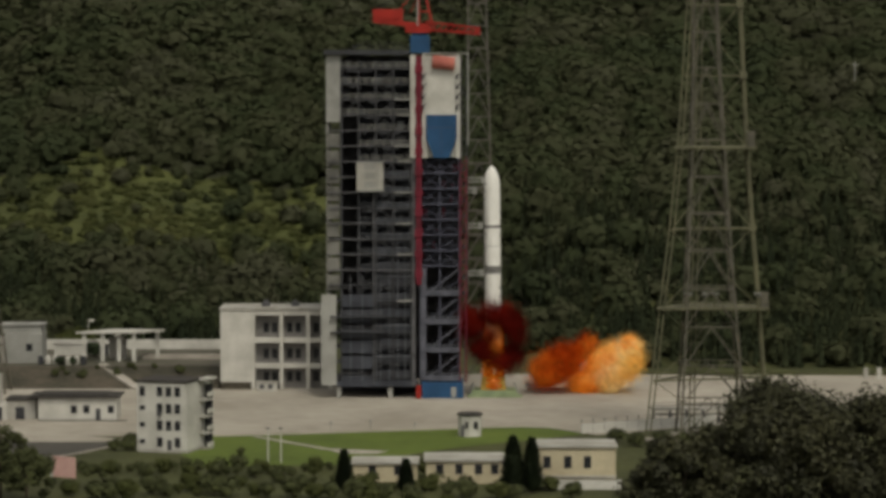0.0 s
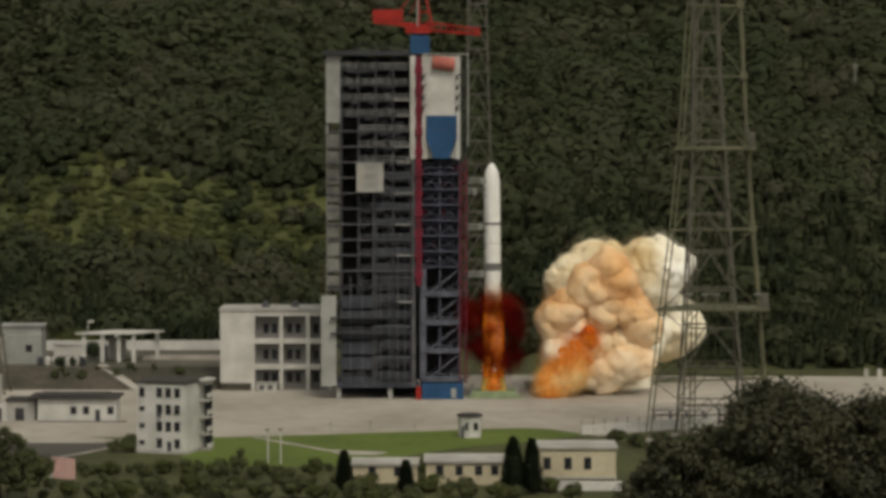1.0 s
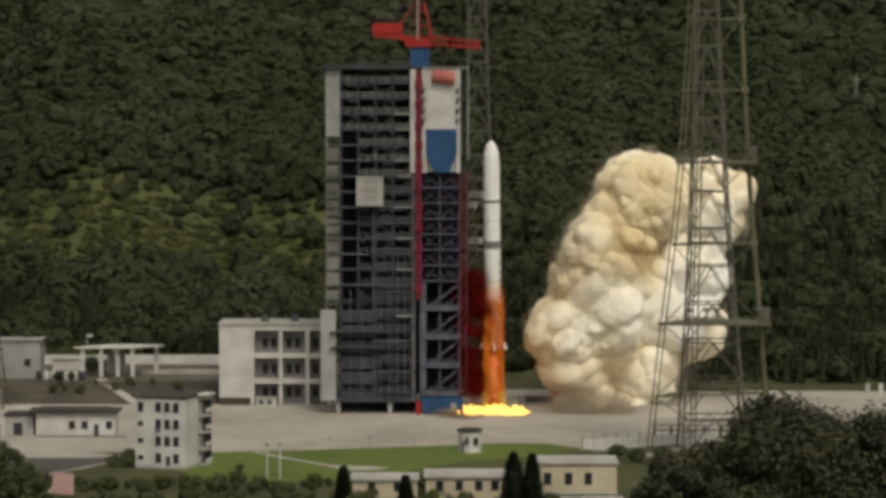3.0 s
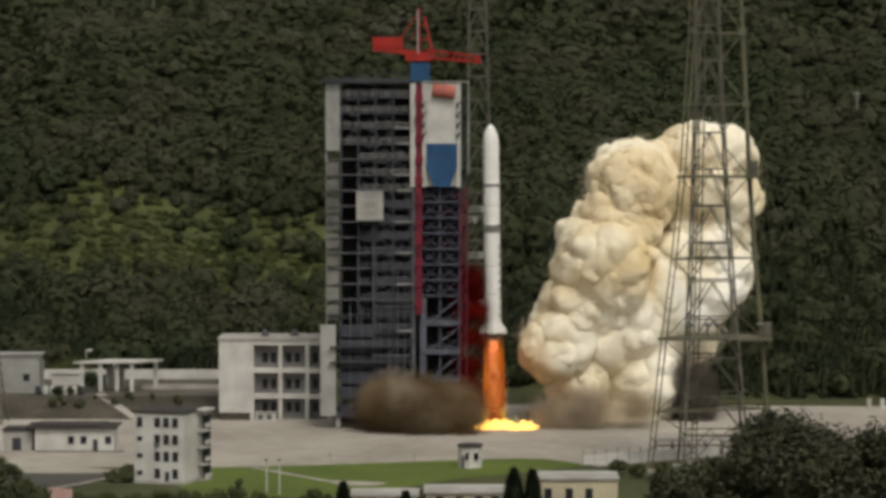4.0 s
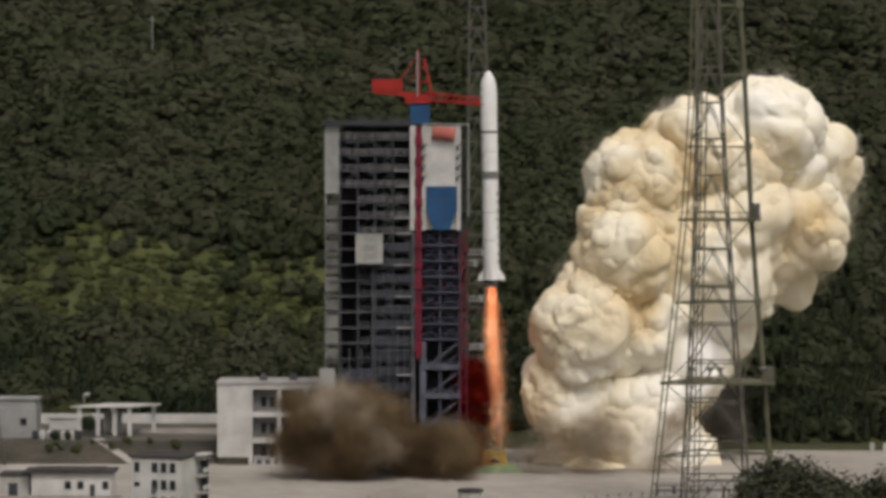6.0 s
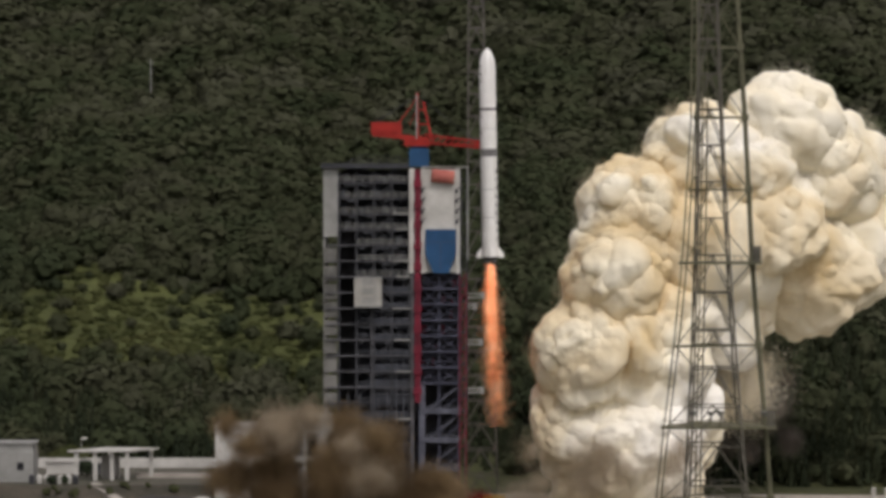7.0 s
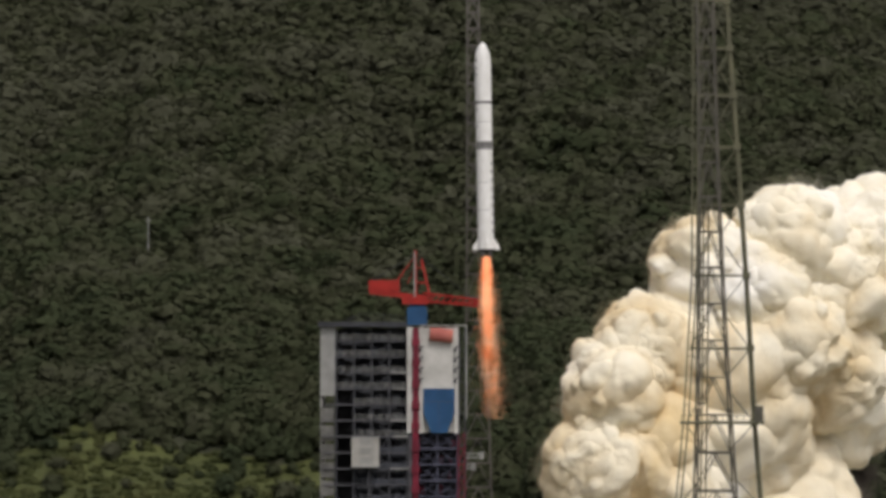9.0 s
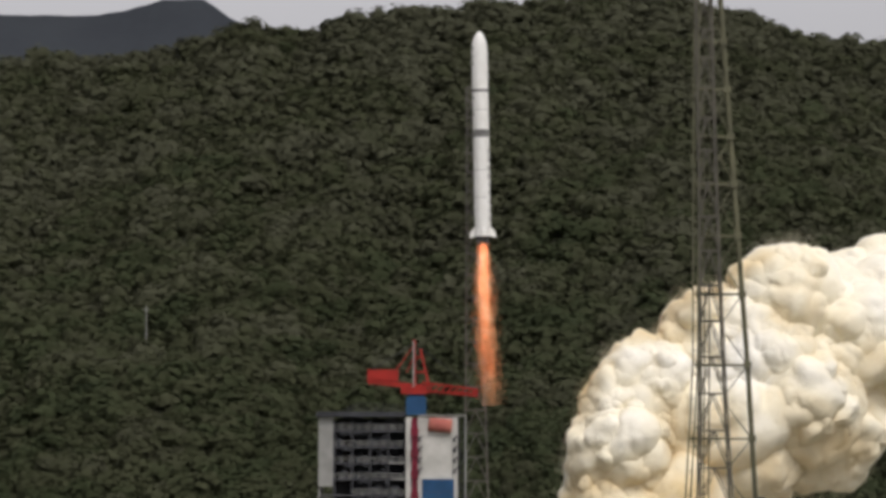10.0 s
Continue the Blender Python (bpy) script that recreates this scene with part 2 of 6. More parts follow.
AMBER_HAZE = billow("amber_smoke_haze", ((0.88, 0.5, 0.09), (0.9, 0.64, 0.22), (0.92, 0.8, 0.5)), 0.1, strength=0.1, flakes=True)
DUST = billow("brown_dust", ((0.17, 0.12, 0.066), (0.24, 0.172, 0.095), (0.33, 0.25, 0.15)), 0.1, flakes=True)
GREY_DUST = billow("grey_brown_dust", ((0.09, 0.078, 0.066), (0.14, 0.122, 0.105), (0.2, 0.175, 0.15)), 0.1, flakes=True)
PALE_DUST = billow("pale_dust", ((0.38, 0.31, 0.22), (0.45, 0.38, 0.28), (0.52, 0.45, 0.35)), 0.1, flakes=True)
VAPOUR_RED = billow("red_propellant_vapour", ((0.045, 0.003, 0.002), (0.09, 0.006, 0.004), (0.16, 0.01, 0.005)), 0.15, strength=0.03)
VAPOUR_ORANGE = vapour("orange_fire_vapour", (1.0, 0.97, 0.93), (0.5, 0.95), glow=(1.0, 0.27, 0.02), strength=0.42, scale=0.55, fade=(28, 21), ember=(0.62, 0.09, 0.008))
FLAME = billow("rocket_flame", ((0.9, 0.27, 0.1), (1.0, 0.43, 0.2), (1.0, 0.62, 0.4)), 0.3, strength=0.44)
FLAME_CORE = vapour("hot_flame_core", (1, 0.92, 0.85), (0.05, 0.5), glow=(1.0, 0.5, 0.24), strength=1.3, scale=0.35, fade=(-24, -8))
GROUND_FIRE = vapour("ground_fire", (1, 0.9, 0.6), (0.6, 1.0), glow=(1.0, 0.52, 0.11), strength=2.8, scale=0.5)
SIGN = material("pink_sign_board", (0.62, 0.4, 0.36), (0.5, 0.3, 0.27), 0.3)


# ---- mesh helpers ----
class Build:
    """Gathers boxes, beams, tubes and turned shapes into one mesh."""

    def __init__(self):
        self.v, self.f, self.smooth = [], [], False

    def box(self, x0, x1, y0, y1, z0, z1):
        k = len(self.v)
        self.v += [(x, y, z) for z in (z0, z1) for x, y in ((x0, y0), (x1, y0), (x1, y1), (x0, y1))]
        self.f += [tuple(k + i for i in q) for q in ((3, 2, 1, 0), (4, 5, 6, 7), (0, 1, 5, 4), (1, 2, 6, 5), (2, 3, 7, 6), (3, 0, 4, 7))]
        return self

    def beam(self, p, q, w, h=None, n=4):
        p, q = Vector(p), Vector(q)
        d = (q - p).normalized()
        a = d.cross(Vector((0, 0, 1)) if abs(d.z) < 0.95 else Vector((0, 1, 0))).normalized()
        b = a.cross(d)
        h = h or w
        k = len(self.v)
        for c in (p, q):
            for i in range(n):
                t = 2 * math.pi * (i + 0.5) / n
                s = 0.7071 if n == 4 else 0.5
                self.v.append(tuple(c + a * (math.cos(t) * w * s) + b * (math.sin(t) * h * s)))
        self.f += [(k + i, k + (i + 1) % n, k + n + (i + 1) % n, k + n + i) for i in range(n)]
        self.f += [tuple(k + i for i in reversed(range(n))), tuple(k + n + i for i in range(n))]
        return self

    def turned(self, profile, n=32, x=0, y=0, caps=True):
        """A turned shape from (radius, height) pairs."""
        k = len(self.v)
        for r, z in profile:
            self.v += [(x + r * math.cos(2 * math.pi * i / n), y + r * math.sin(2 * math.pi * i / n), z) for i in range(n)]
        m = len(profile)
        for j in range(m - 1):
            self.f += [(k + j * n + i, k + j * n + (i + 1) % n, k + (j + 1) * n + (i + 1) % n, k + (j + 1) * n + i) for i in range(n)]
        if caps:
            self.f += [tuple(k + i for i in reversed(range(n))), tuple(k + (m - 1) * n + i for i in range(n))]
        return self

    def tube(self, points, w, n=4):
        """One unbroken upright tube through points."""
        k, s = len(self.v), (0.7071 if n == 4 else 0.5) * w
        for p in points:
            self.v += [(p[0] + s * math.cos(2 * math.pi * (i + 0.5) / n), p[1] + s * math.sin(2 * math.pi * (i + 0.5) / n), p[2]) for i in range(n)]
        m = len(points)
        for j in range(m - 1):
            self.f += [(k + j * n + i, k + j * n + (i + 1) % n, k + (j + 1) * n + (i + 1) % n, k + (j + 1) * n + i) for i in range(n)]
        self.f += [tuple(k + i for i in reversed(range(n))), tuple(k + (m - 1) * n + i for i in range(n))]
        return self

    def prism(self, points, z0, z1):
        k, n = len(self.v), len(points)
        self.v += [(x, y, z0) for x, y in points] + [(x, y, z1) for x, y in points]
        self.f += [(k + i, k + (i + 1) % n, k + n + (i + 1) % n, k + n + i) for i in range(n)]
        self.f += [tuple(k + i for i in reversed(range(n))), tuple(k + n + i for i in range(n))]
        return self

    def mesh(self, name, mat):
        me = bpy.data.meshes.new(name)
        me.from_pydata(self.v, [], self.f)
        me.materials.append(mat)
        if self.smooth:
            me.polygons.foreach_set("use_smooth", [len(f) < 5 for f in self.f])
        me.update()
        return me


def part(name, b, mat=None, parent=None, label="", at=None):
    ob = new(name, b.mesh(name, mat) if isinstance(b, Build) else b)
    ob.parent = parent
    if at:
        ob.location = at
    return tagged(ob, label)


def thing(name, label, category, group="", kind="", m=None):
    ob = new(name)
    ob.empty_display_size = 0.5
    if m:
        ob.matrix_basis = m
    return tagged(ob, label, category, group, kind)


def sheet(name, mat, points, z, kind="structure", thick=0.0):
    b = Build()
    if thick:
        b.prism(points, z - thick, z)
    else:
        b.v += [(x, y, z) for x, y in points]
        b.f.append(tuple(range(len(points))))
    return tagged(part(name, b, mat), kind=kind)


# ---- ground, pad and hills ----
def ridge(x):
    """Height of the near ridge above the pad."""
    k = [(-600, 200), (-260, 240), (-213, 244), (-170, 246), (-135, 250), (-98, 261), (-80, 261), (-66, 258), (-50, 263), (-25, 268), (20, 271), (100, 279), (150, 266), (180, 255), (230, 251), (600, 225)]
    return 2.2 + float(np.interp(x, [p[0] for p in k], [p[1] for p in k]))


def rise(x, y):
    """The lie of the land: a slope under the camera, the flat launch site, the wooded hill behind."""
    if y < -200:
        return 55 * min(1.0, max(0.0, (-200 - y) / 330)) ** 1.15
    edge = 108 if x < -10 else 50 if x > 30 else 108 - 58 * (x + 10) / 40
    if y < edge:
        return 0.0
    u = (y - edge) / (820 - edge)
    spur = 16 - 62 * abs(noise.noise(Vector(((x + 0.35 * y) * 0.0085, y * 0.0035, 3)))) + 12 * noise.noise(Vector((x * 0.03, y * 0.02, 9)))
    if u <= 1:
        return ridge(x) * (0.72 * u + 0.28 * u * u) + spur * min(1, u * 2) * (1 - u * 0.95)
    return ridge(x) - (y - 820) * 0.35 + spur * 0.05


def clearing(x, y):
    """Cleared terraces of low shrubs on the lower hill."""
    wob = 14 * noise.noise(Vector((x * 0.03, y * 0.02, 5)))
    return x < -18 + wob and 158 + wob * 0.5 < y + 0.15 * (x + 60) < 240 + wob


def land():
    b = Build()
    ys = [-900, -700, -600, -560, -530, -500, -450, -400, -350, -300, -250, -215, -200, -190, -140] + list(range(-100, 150, 25)) + list(range(150, 260, 8)) + list(range(260, 900, 20)) + [950, 1100]
    xs = list(range(-640, -200, 55)) + list(range(-200, 201, 8)) + list(range(240, 700, 55))
    for y in ys:
        for x in xs:
            z = rise(x, y)
            b.v.append((x, y, z - 0.06 if z <= 0 else z))
    n = len(xs)
    for j in range(len(ys) - 1):
        for i in range(n - 1):
            b.f.append((j * n + i, j * n + i + 1, (j + 1) * n + i + 1, (j + 1) * n + i))
    b.smooth = True
    ob = part("ground", b, ROUGH_GRASS)
    ob.data.materials.append(SOIL)
    ob.data.materials.append(MEADOW)
    for p in ob.data.polygons:
        if clearing(p.center.x, p.center.y):
            p.material_index = 2
        elif p.center.y > 100 or p.center.y < -230:
            p.material_index = 1
    return tagged(ob, "rough grass and forest floor of the valley", "ground", kind="structure")


def plain():
    b = Build()
    b.v += [(-2600, -1500, -8), (2600, -1500, -8), (2600, 4000, -8), (-2600, 4000, -8)]
    b.f.append((0, 1, 2, 3))
    tagged(part("ground_far", b, SOIL), "dark wooded valley floor reaching the horizon", "ground", kind="structure")


def far_hills():
    b = Build()
    xs = list(range(-900, 901, 12))
    for j, (y, k) in enumerate(((1500, 0.0), (1750, 0.62), (2000, 1.0), (2300, 0.55))):
        for x in xs:
            top = np.interp(x, [-900, -390, -330, -285, -250, -215, -190, -150, 0, 400, 900], [440, 456, 455, 459, 470, 471, 452, 436, 390, 400, 380])
            b.v.append((x, y, (top + 4 * noise.noise(Vector((x * 0.02, 1, 1))) + 1.6 * noise.noise(Vector((x * 0.13, 1, 1)))) * k))
    n = len(xs)
    for j in range(3):
        b.f += [(j * n + i, j * n + i + 1, (j + 1) * n + i + 1, (j + 1) * n + i) for i in range(n - 1)]
    b.smooth = True
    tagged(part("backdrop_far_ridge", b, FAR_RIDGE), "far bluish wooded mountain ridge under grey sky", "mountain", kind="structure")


def ball(level, seed, depth, freq, octaves=2, bend=0.0, fray=0.0):
    """Vertices and triangles of a lumpy ball."""
    bm = bmesh.new()
    bmesh.ops.create_icosphere(bm, subdivisions=level, radius=1.0)
    o = Vector((seed * 7.3, seed * 3.1, seed * 1.7))
    for v in bm.verts:
        s = 0.0
        for k in range(octaves):
            d = noise.voronoi(v.co * freq * 1.9 ** k + o)[0][0]
            s += (0.45 - d) * 0.55 ** k
        v.co *= 1 + depth * s + bend * noise.noise(v.co * 0.9 + o) + fray * noise.fractal(v.co * 3.5 + o, 0.7, 2.0, 4)
    vs = np.array([v.co[:] for v in bm.verts], dtype=np.float32)
    fs = np.array([[v.index for v in f.verts] for f in bm.faces], dtype=np.int32)
    bm.free()
    return vs, fs


def billowed(level, seed, depth, mask=1.0):
    """Vertices and triangles of a smoke lump: broad swellings, with finer cauliflower heads in patches."""
    bm = bmesh.new()
    bmesh.ops.create_icosphere(bm, subdivisions=level, radius=1.0)
    o = Vector((seed * 7.3, seed * 3.1, seed * 1.7))
    for v in bm.verts:
        c = v.co.copy()
        w = c + 0.3 * noise.noise_vector(c * 1.3 + o) + 0.08 * noise.noise_vector(c * 4 + o)
        s = 0.35 * noise.noise(c * 0.9 + o)
        patchy = min(1.0, max(0.25, 0.6 + 1.2 * noise.noise(c * 1.1 - o))) * mask
        for freq, size in ((1.35, depth), (2.7, depth * 0.55 * patchy), (5.6, depth * 0.24 * patchy), (11, depth * 0.13 * patchy)):
            near = noise.voronoi(w * freq + o)[0]
            d = near[0] - max(0.0, 0.3 - near[1] + near[0]) ** 2 / 1.2
            s += size * (0.5 - 1.25 * d * d)
        v.co = c * (1 + s + 0.012 * noise.fractal(c * 5 + o, 0.7, 2.0, 3))
    vs = np.array([v.co[:] for v in bm.verts], dtype=np.float32)
    vs /= np.percentile(np.linalg.norm(vs, axis=1), 75)
    fs = np.array([[v.index for v in f.verts] for f in bm.faces], dtype=np.int32)
    bm.free()
    return vs, fs


def joined(name, pieces, mat, smooth=True):
    """One mesh from many (vertices, triangles)."""
    vs = np.concatenate([p[0] for p in pieces])
    base, fs = 0, []
    for v, f in pieces:
        fs.append(f + base)
        base += len(v)
    fs = np.concatenate(fs)
    me = bpy.data.meshes.new(name)
    me.vertices.add(len(vs))
    me.vertices.foreach_set("co", vs.ravel())
    me.loops.add(fs.size)
    me.loops.foreach_set("vertex_index", fs.ravel())
    me.polygons.add(len(fs))
    me.polygons.foreach_set("loop_start", np.arange(len(fs)) * fs.shape[1])
    if smooth:
        me.polygons.foreach_set("use_smooth", np.ones(len(fs), dtype=bool))
    me.materials.append(mat)
    me.update(calc_edges=True)
    return me


def tuft(seed, core, leaves, size):
    """A tree crown: a rough heart and a coat of leaf sprays standing off it."""
    vs, fs = ball(core, seed, 0.5, 1.6)
    rng = random.Random(seed)
    vs = [Vector(v) * 0.72 for v in vs.tolist()]
    fs = [(*f, f[2]) for f in fs.tolist()]
    lumps = [Vector((rng.gauss(0, 1), rng.gauss(0, 1), abs(rng.gauss(0, 0.8)))).normalized() for _ in range(6)]
    for i in range(leaves):
        d = (rng.choice(lumps) + 0.75 * Vector((rng.gauss(0, 1), rng.gauss(0, 1), rng.gauss(0, 0.8)))).normalized()
        p = d * rng.uniform(0.76, 1.1)
        n = (d + Vector((0, 0, 0.3)) + 0.3 * Vector((rng.uniform(-1, 1), rng.uniform(-1, 1), rng.uniform(-0.5, 0.7)))).normalized()
        e = n.orthogonal().normalized()
        f = n.cross(e)
        w = rng.uniform(0, 6.28)
        e, f = e * math.cos(w) + f * math.sin(w), f * math.cos(w) - e * math.sin(w)
        s = size * rng.uniform(0.6, 1.3)
        k = len(vs)
        vs += [p - e * s, p + f * s * 0.7, p + e * s - n * s * 0.35, p - f * s * 0.7]
        fs.append((k, k + 1, k + 2, k + 3))
    return np.array([v[:] for v in vs], dtype=np.float32), fs


def spire(seed, boughs):
    """A conifer's crown: tiers of drooping boughs round a narrow cone."""
    rng = random.Random(seed)
    vs = [Vector((0.42 * math.cos(a * 1.0472), 0.42 * math.sin(a * 1.0472), -0.6)) for a in range(6)] + [Vector((0, 0, 0.85))]
    fs = [(a, (a + 1) % 6, 6, 6) for a in range(6)]
    for i in range(boughs):
        u = rng.random() ** 0.8
        a = rng.uniform(0, 6.283)
        out = Vector((math.cos(a), math.sin(a), 0))
        side = Vector((-math.sin(a), math.cos(a), 0))
        r = (1 - u) * 0.95 * rng.uniform(0.7, 1.1) + 0.06
        p = Vector((0, 0, -0.75 + 1.75 * u))
        w = 0.16 * rng.uniform(0.7, 1.3)
        k = len(vs)
        vs += [p, p + out * r * 0.6 + side * w, p + out * r - Vector((0, 0, 0.16)), p + out * r * 0.6 - side * w]
        fs.append((k, k + 1, k + 2, k + 3))
    return np.array([v[:] for v in vs], dtype=np.float32), fs


def crowns(name, placed, kinds, mat):
    """One mesh from many placed crowns."""
    vs, fs, tones, base = [], [], [], 0
    rng = random.Random(len(placed))
    for kind, m, o in placed:
        v, f = kinds[kind]
        vs.append(v @ m + o)
        stand = noise.noise(Vector((o[0] * 0.06, o[1] * 0.03, 4)))
        # beyond y = 260 tone climbs with distance, haze painted into the leaves
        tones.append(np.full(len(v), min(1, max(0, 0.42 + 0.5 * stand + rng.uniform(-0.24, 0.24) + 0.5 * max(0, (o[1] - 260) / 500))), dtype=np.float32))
        fs.append(f + base)
        base += len(v)
    vs, fs = np.concatenate(vs), np.concatenate(fs)
    tri = fs[:, 2] == fs[:, 3]
    size = np.where(tri, 3, 4)
    keep = np.ones(fs.shape, dtype=bool)
    keep[tri, 3] = False
    me = bpy.data.meshes.new(name)
    me.vertices.add(len(vs))
    me.vertices.foreach_set("co", vs.ravel())
    me.loops.add(int(size.sum()))
    me.loops.foreach_set("vertex_index", fs[keep].ravel())
    me.polygons.add(len(fs))
    me.polygons.foreach_set("loop_start", np.concatenate([[0], np.cumsum(size)[:-1]]).astype(np.int32))
    me.attributes.new("tone", "FLOAT", "POINT").data.foreach_set("value", np.concatenate(tones))
    me.materials.append(mat)
    me.update(calc_edges=True)
    return me


def woods():
    rng = random.Random(4)
    near = [tuft(10 + i, 2, 110, 0.24) for i in range(6)]
    far = [tuft(30 + i, 1, 52, 0.33) for i in range(6)]
    spires = [spire(70 + i, 70) for i in range(4)]
    kinds = [(v, np.array(f, dtype=np.int32)) for v, f in near + far + spires]
    trees, shrubs, conifers = [], [], []
    y = 52.0
    while y < 840:
        step = 3.4 + (y - 74) * 0.003
        half = (560 + y) * 0.163 + 10
        x = -half
        while x < half:
            px, py = x + rng.uniform(-0.5, 0.5) * step, y + rng.uniform(-0.5, 0.5) * step
            x += step * rng.uniform(0.75, 1.3)
            z = rise(px, py)
            if px < -47 and 68 < py < 116:
                # trees crowd the back of the terrace, low in front of the shelter
                z = 3.5
                if abs(px + 81) < 7 and py < 102:
                    shrubs.append((rng.randrange(6), np.diag([1.5, 1.5, 1.2]).astype(np.float32), np.array([px, py, 4.3], dtype=np.float32)))
                    continue
            if z <= 0.05:
                continue
            low = clearing(px, py)
            rim = max(0.0, 1 - min(abs(py + 0.15 * (px + 60) - 160), abs(py + 0.15 * (px + 60) - 238)) / 26) if low else 0
            if low and rng.random() < 0.06 + 0.45 * rim + 0.2 * max(0, noise.noise(Vector((px * 0.05, py * 0.07, 8)))):
                low = False
            if low and rng.random() < 0.02:
                continue
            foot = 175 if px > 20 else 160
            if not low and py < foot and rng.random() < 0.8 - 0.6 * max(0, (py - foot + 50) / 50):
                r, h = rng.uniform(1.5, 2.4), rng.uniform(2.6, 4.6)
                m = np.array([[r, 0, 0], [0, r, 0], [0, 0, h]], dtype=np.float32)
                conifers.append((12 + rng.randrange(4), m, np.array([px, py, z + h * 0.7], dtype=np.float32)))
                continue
            big = 1 + 0.35 * noise.noise(Vector((px * 0.04, py * 0.04, 2)))
            r = rng.uniform(1.1, 2.5) if low else rng.choice((1.7, 2.2, 2.7, 3.1, 4.2)) * rng.uniform(0.85, 1.15) * (1 + (y - 74) * 0.0006) * big * (0.7 if clearing(px, py) else 1)
            h = r * rng.uniform(0.45, 0.75) if low else r * (rng.uniform(0.8, 1.2) if py < 280 else rng.uniform(0.6, 0.9))
            t = rng.uniform(0, 6.28)
            c, s = math.cos(t), math.sin(t)
            m = np.array([[c * r, s * r, 0], [-s * r, c * r, 0], [0, 0, h]], dtype=np.float32)
            lift = 0.1 if low else h * 0.6 + rng.uniform(0, 1.3)
            kind = rng.randrange(6) + (0 if y < 300 else 6)
            (shrubs if low else trees).append((kind, m, np.array([px, py, z + lift], dtype=np.float32)))
        y += step * 0.9
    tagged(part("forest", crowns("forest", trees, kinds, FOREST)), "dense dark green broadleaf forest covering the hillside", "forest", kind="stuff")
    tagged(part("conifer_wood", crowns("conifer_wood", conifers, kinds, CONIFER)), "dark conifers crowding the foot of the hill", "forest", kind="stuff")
    tagged(part("hillside_shrubs", crowns("hillside_shrubs", shrubs, kinds, SHRUB)), "lighter green low shrubs on cleared hillside terraces", "shrubs", kind="stuff")


def site():
    """Concrete pad, lawns, roads and the raised terrace."""
    tagged(sheet("pavement_pad", CONCRETE, [(-92, -66), (-40, -66), (-30, -64), (14, -52), (19, -54), (27, -64), (33, -60), (52, -48), (130, -14), (190, 20), (190, 32), (110, 40), (60, 42), (-46, 42), (-46, 12), (-100, 12)], 0.0),
           "weathered pale concrete launch pad apron", "pavement")
    tagged(sheet("pavement_yard", CONCRETE, [(-62, -66.2), (-94, -66.2), (-94, -74), (-50, -74)], 0.004), "pale concrete yard strip", "pavement")
    tagged(sheet("road", ASPHALT, [(-110, -74.1), (-53, -74.1), (-66, -98), (-78, -112), (-110, -130)], 0.0), "grey worn asphalt road", "road")
    tagged(sheet("lawn", LAWN, [(-41, -66.3), (-30, -64.3), (14, -52.3), (19, -54.3), (26, -63), (2, -82), (-16, -104), (-40, -106), (-44, -90)], 0.01), "mown bright green lawn beside the pad", "lawn")
    k = Build()
    for a, c in (((-33, -67), (-20, -84)), ((-20, -84), (-18, -86))):
        k.beam((*a, 0.05), (*c, 0.05), 1.1, 0.16)
    tagged(part("path", k, KERB), "pale concrete footpath across the lawn", "path", kind="structure")
    tagged(sheet("pavement_lawn_corner", KERB, [(-20.5, -83), (-9, -86.5), (-11, -90), (-17, -90)], 0.03), "pale concrete slab set in the lawn", "pavement")
    k = Build()
    pts = [(-41, -66.4), (-30, -64.4), (14, -52.4), (19, -54.4), (27, -64.4), (33, -60.4), (52, -48.4)]
    for a, c in zip(pts, pts[1:]):
        k.beam((*a, 0.06), (*c, 0.06), 0.35, 0.2)
    tagged(part("kerb", k, KERB), "pale concrete kerb between pad and lawn", "kerb", kind="structure")
    # raised terrace with a stone slope
    b = Build()
    for x0, x1, y0, y1 in ((-150, -46, 12, 24),):
        k0 = len(b.v)
        b.v += [(x0, y0, 0), (x1, y0, 0), (x1, y1, 3.5), (x0, y1, 3.5), (x1 + 4, y0 + 6, 0), (x1 + 4, 118, 0), (x1, 118, 3.5)]
        b.f += [(k0, k0 + 1, k0 + 2, k0 + 3), (k0 + 1, k0 + 4, k0 + 2), (k0 + 4, k0 + 5, k0 + 6, k0 + 2)]
    tagged(part("embankment", b, STONE), "dark stone-faced bank below the terrace", "embankment", kind="structure")
    tagged(sheet("pavement_terrace", TERRACE, [(-150, 24), (-46, 24), (-46, 118), (-150, 118)], 3.5), "worn grey terrace yard", "pavement")
    b = Build().beam((-71, 26, 3.6), (-62, 11, 0.15), 2.2, 0.4)
    tagged(part("ramp", b, KERB), "pale concrete ramp down the stone bank", "ramp", kind="structure")
    # grass bank behind the pad and the low wall at its foot
    b = Build()
    b.prism([(34, 42), (190, 34), (190, 46), (40, 51)], 0, 0.5)
    tagged(part("grass_bank", b, ROUGH_GRASS), "low rough grass bank behind the pad", "bank", kind="structure")
    b = Build().box(-95, -46, 62, 62.5, 3.5, 5.6)
    tagged(part("wall_terrace", b, WHITE), "long low white wall on the terrace", "wall", kind="structure")
    b = Build().box(-64, -46.2, 40, 40.4, 3.5, 4.5).box(-64, -46.2, 39.2, 39.99, 3.5, 3.7)
    tagged(part("wall_yard", b, KERB), "low pale concrete yard wall", "wall", kind="structure")


land()
plain()
far_hills()
woods()
site()


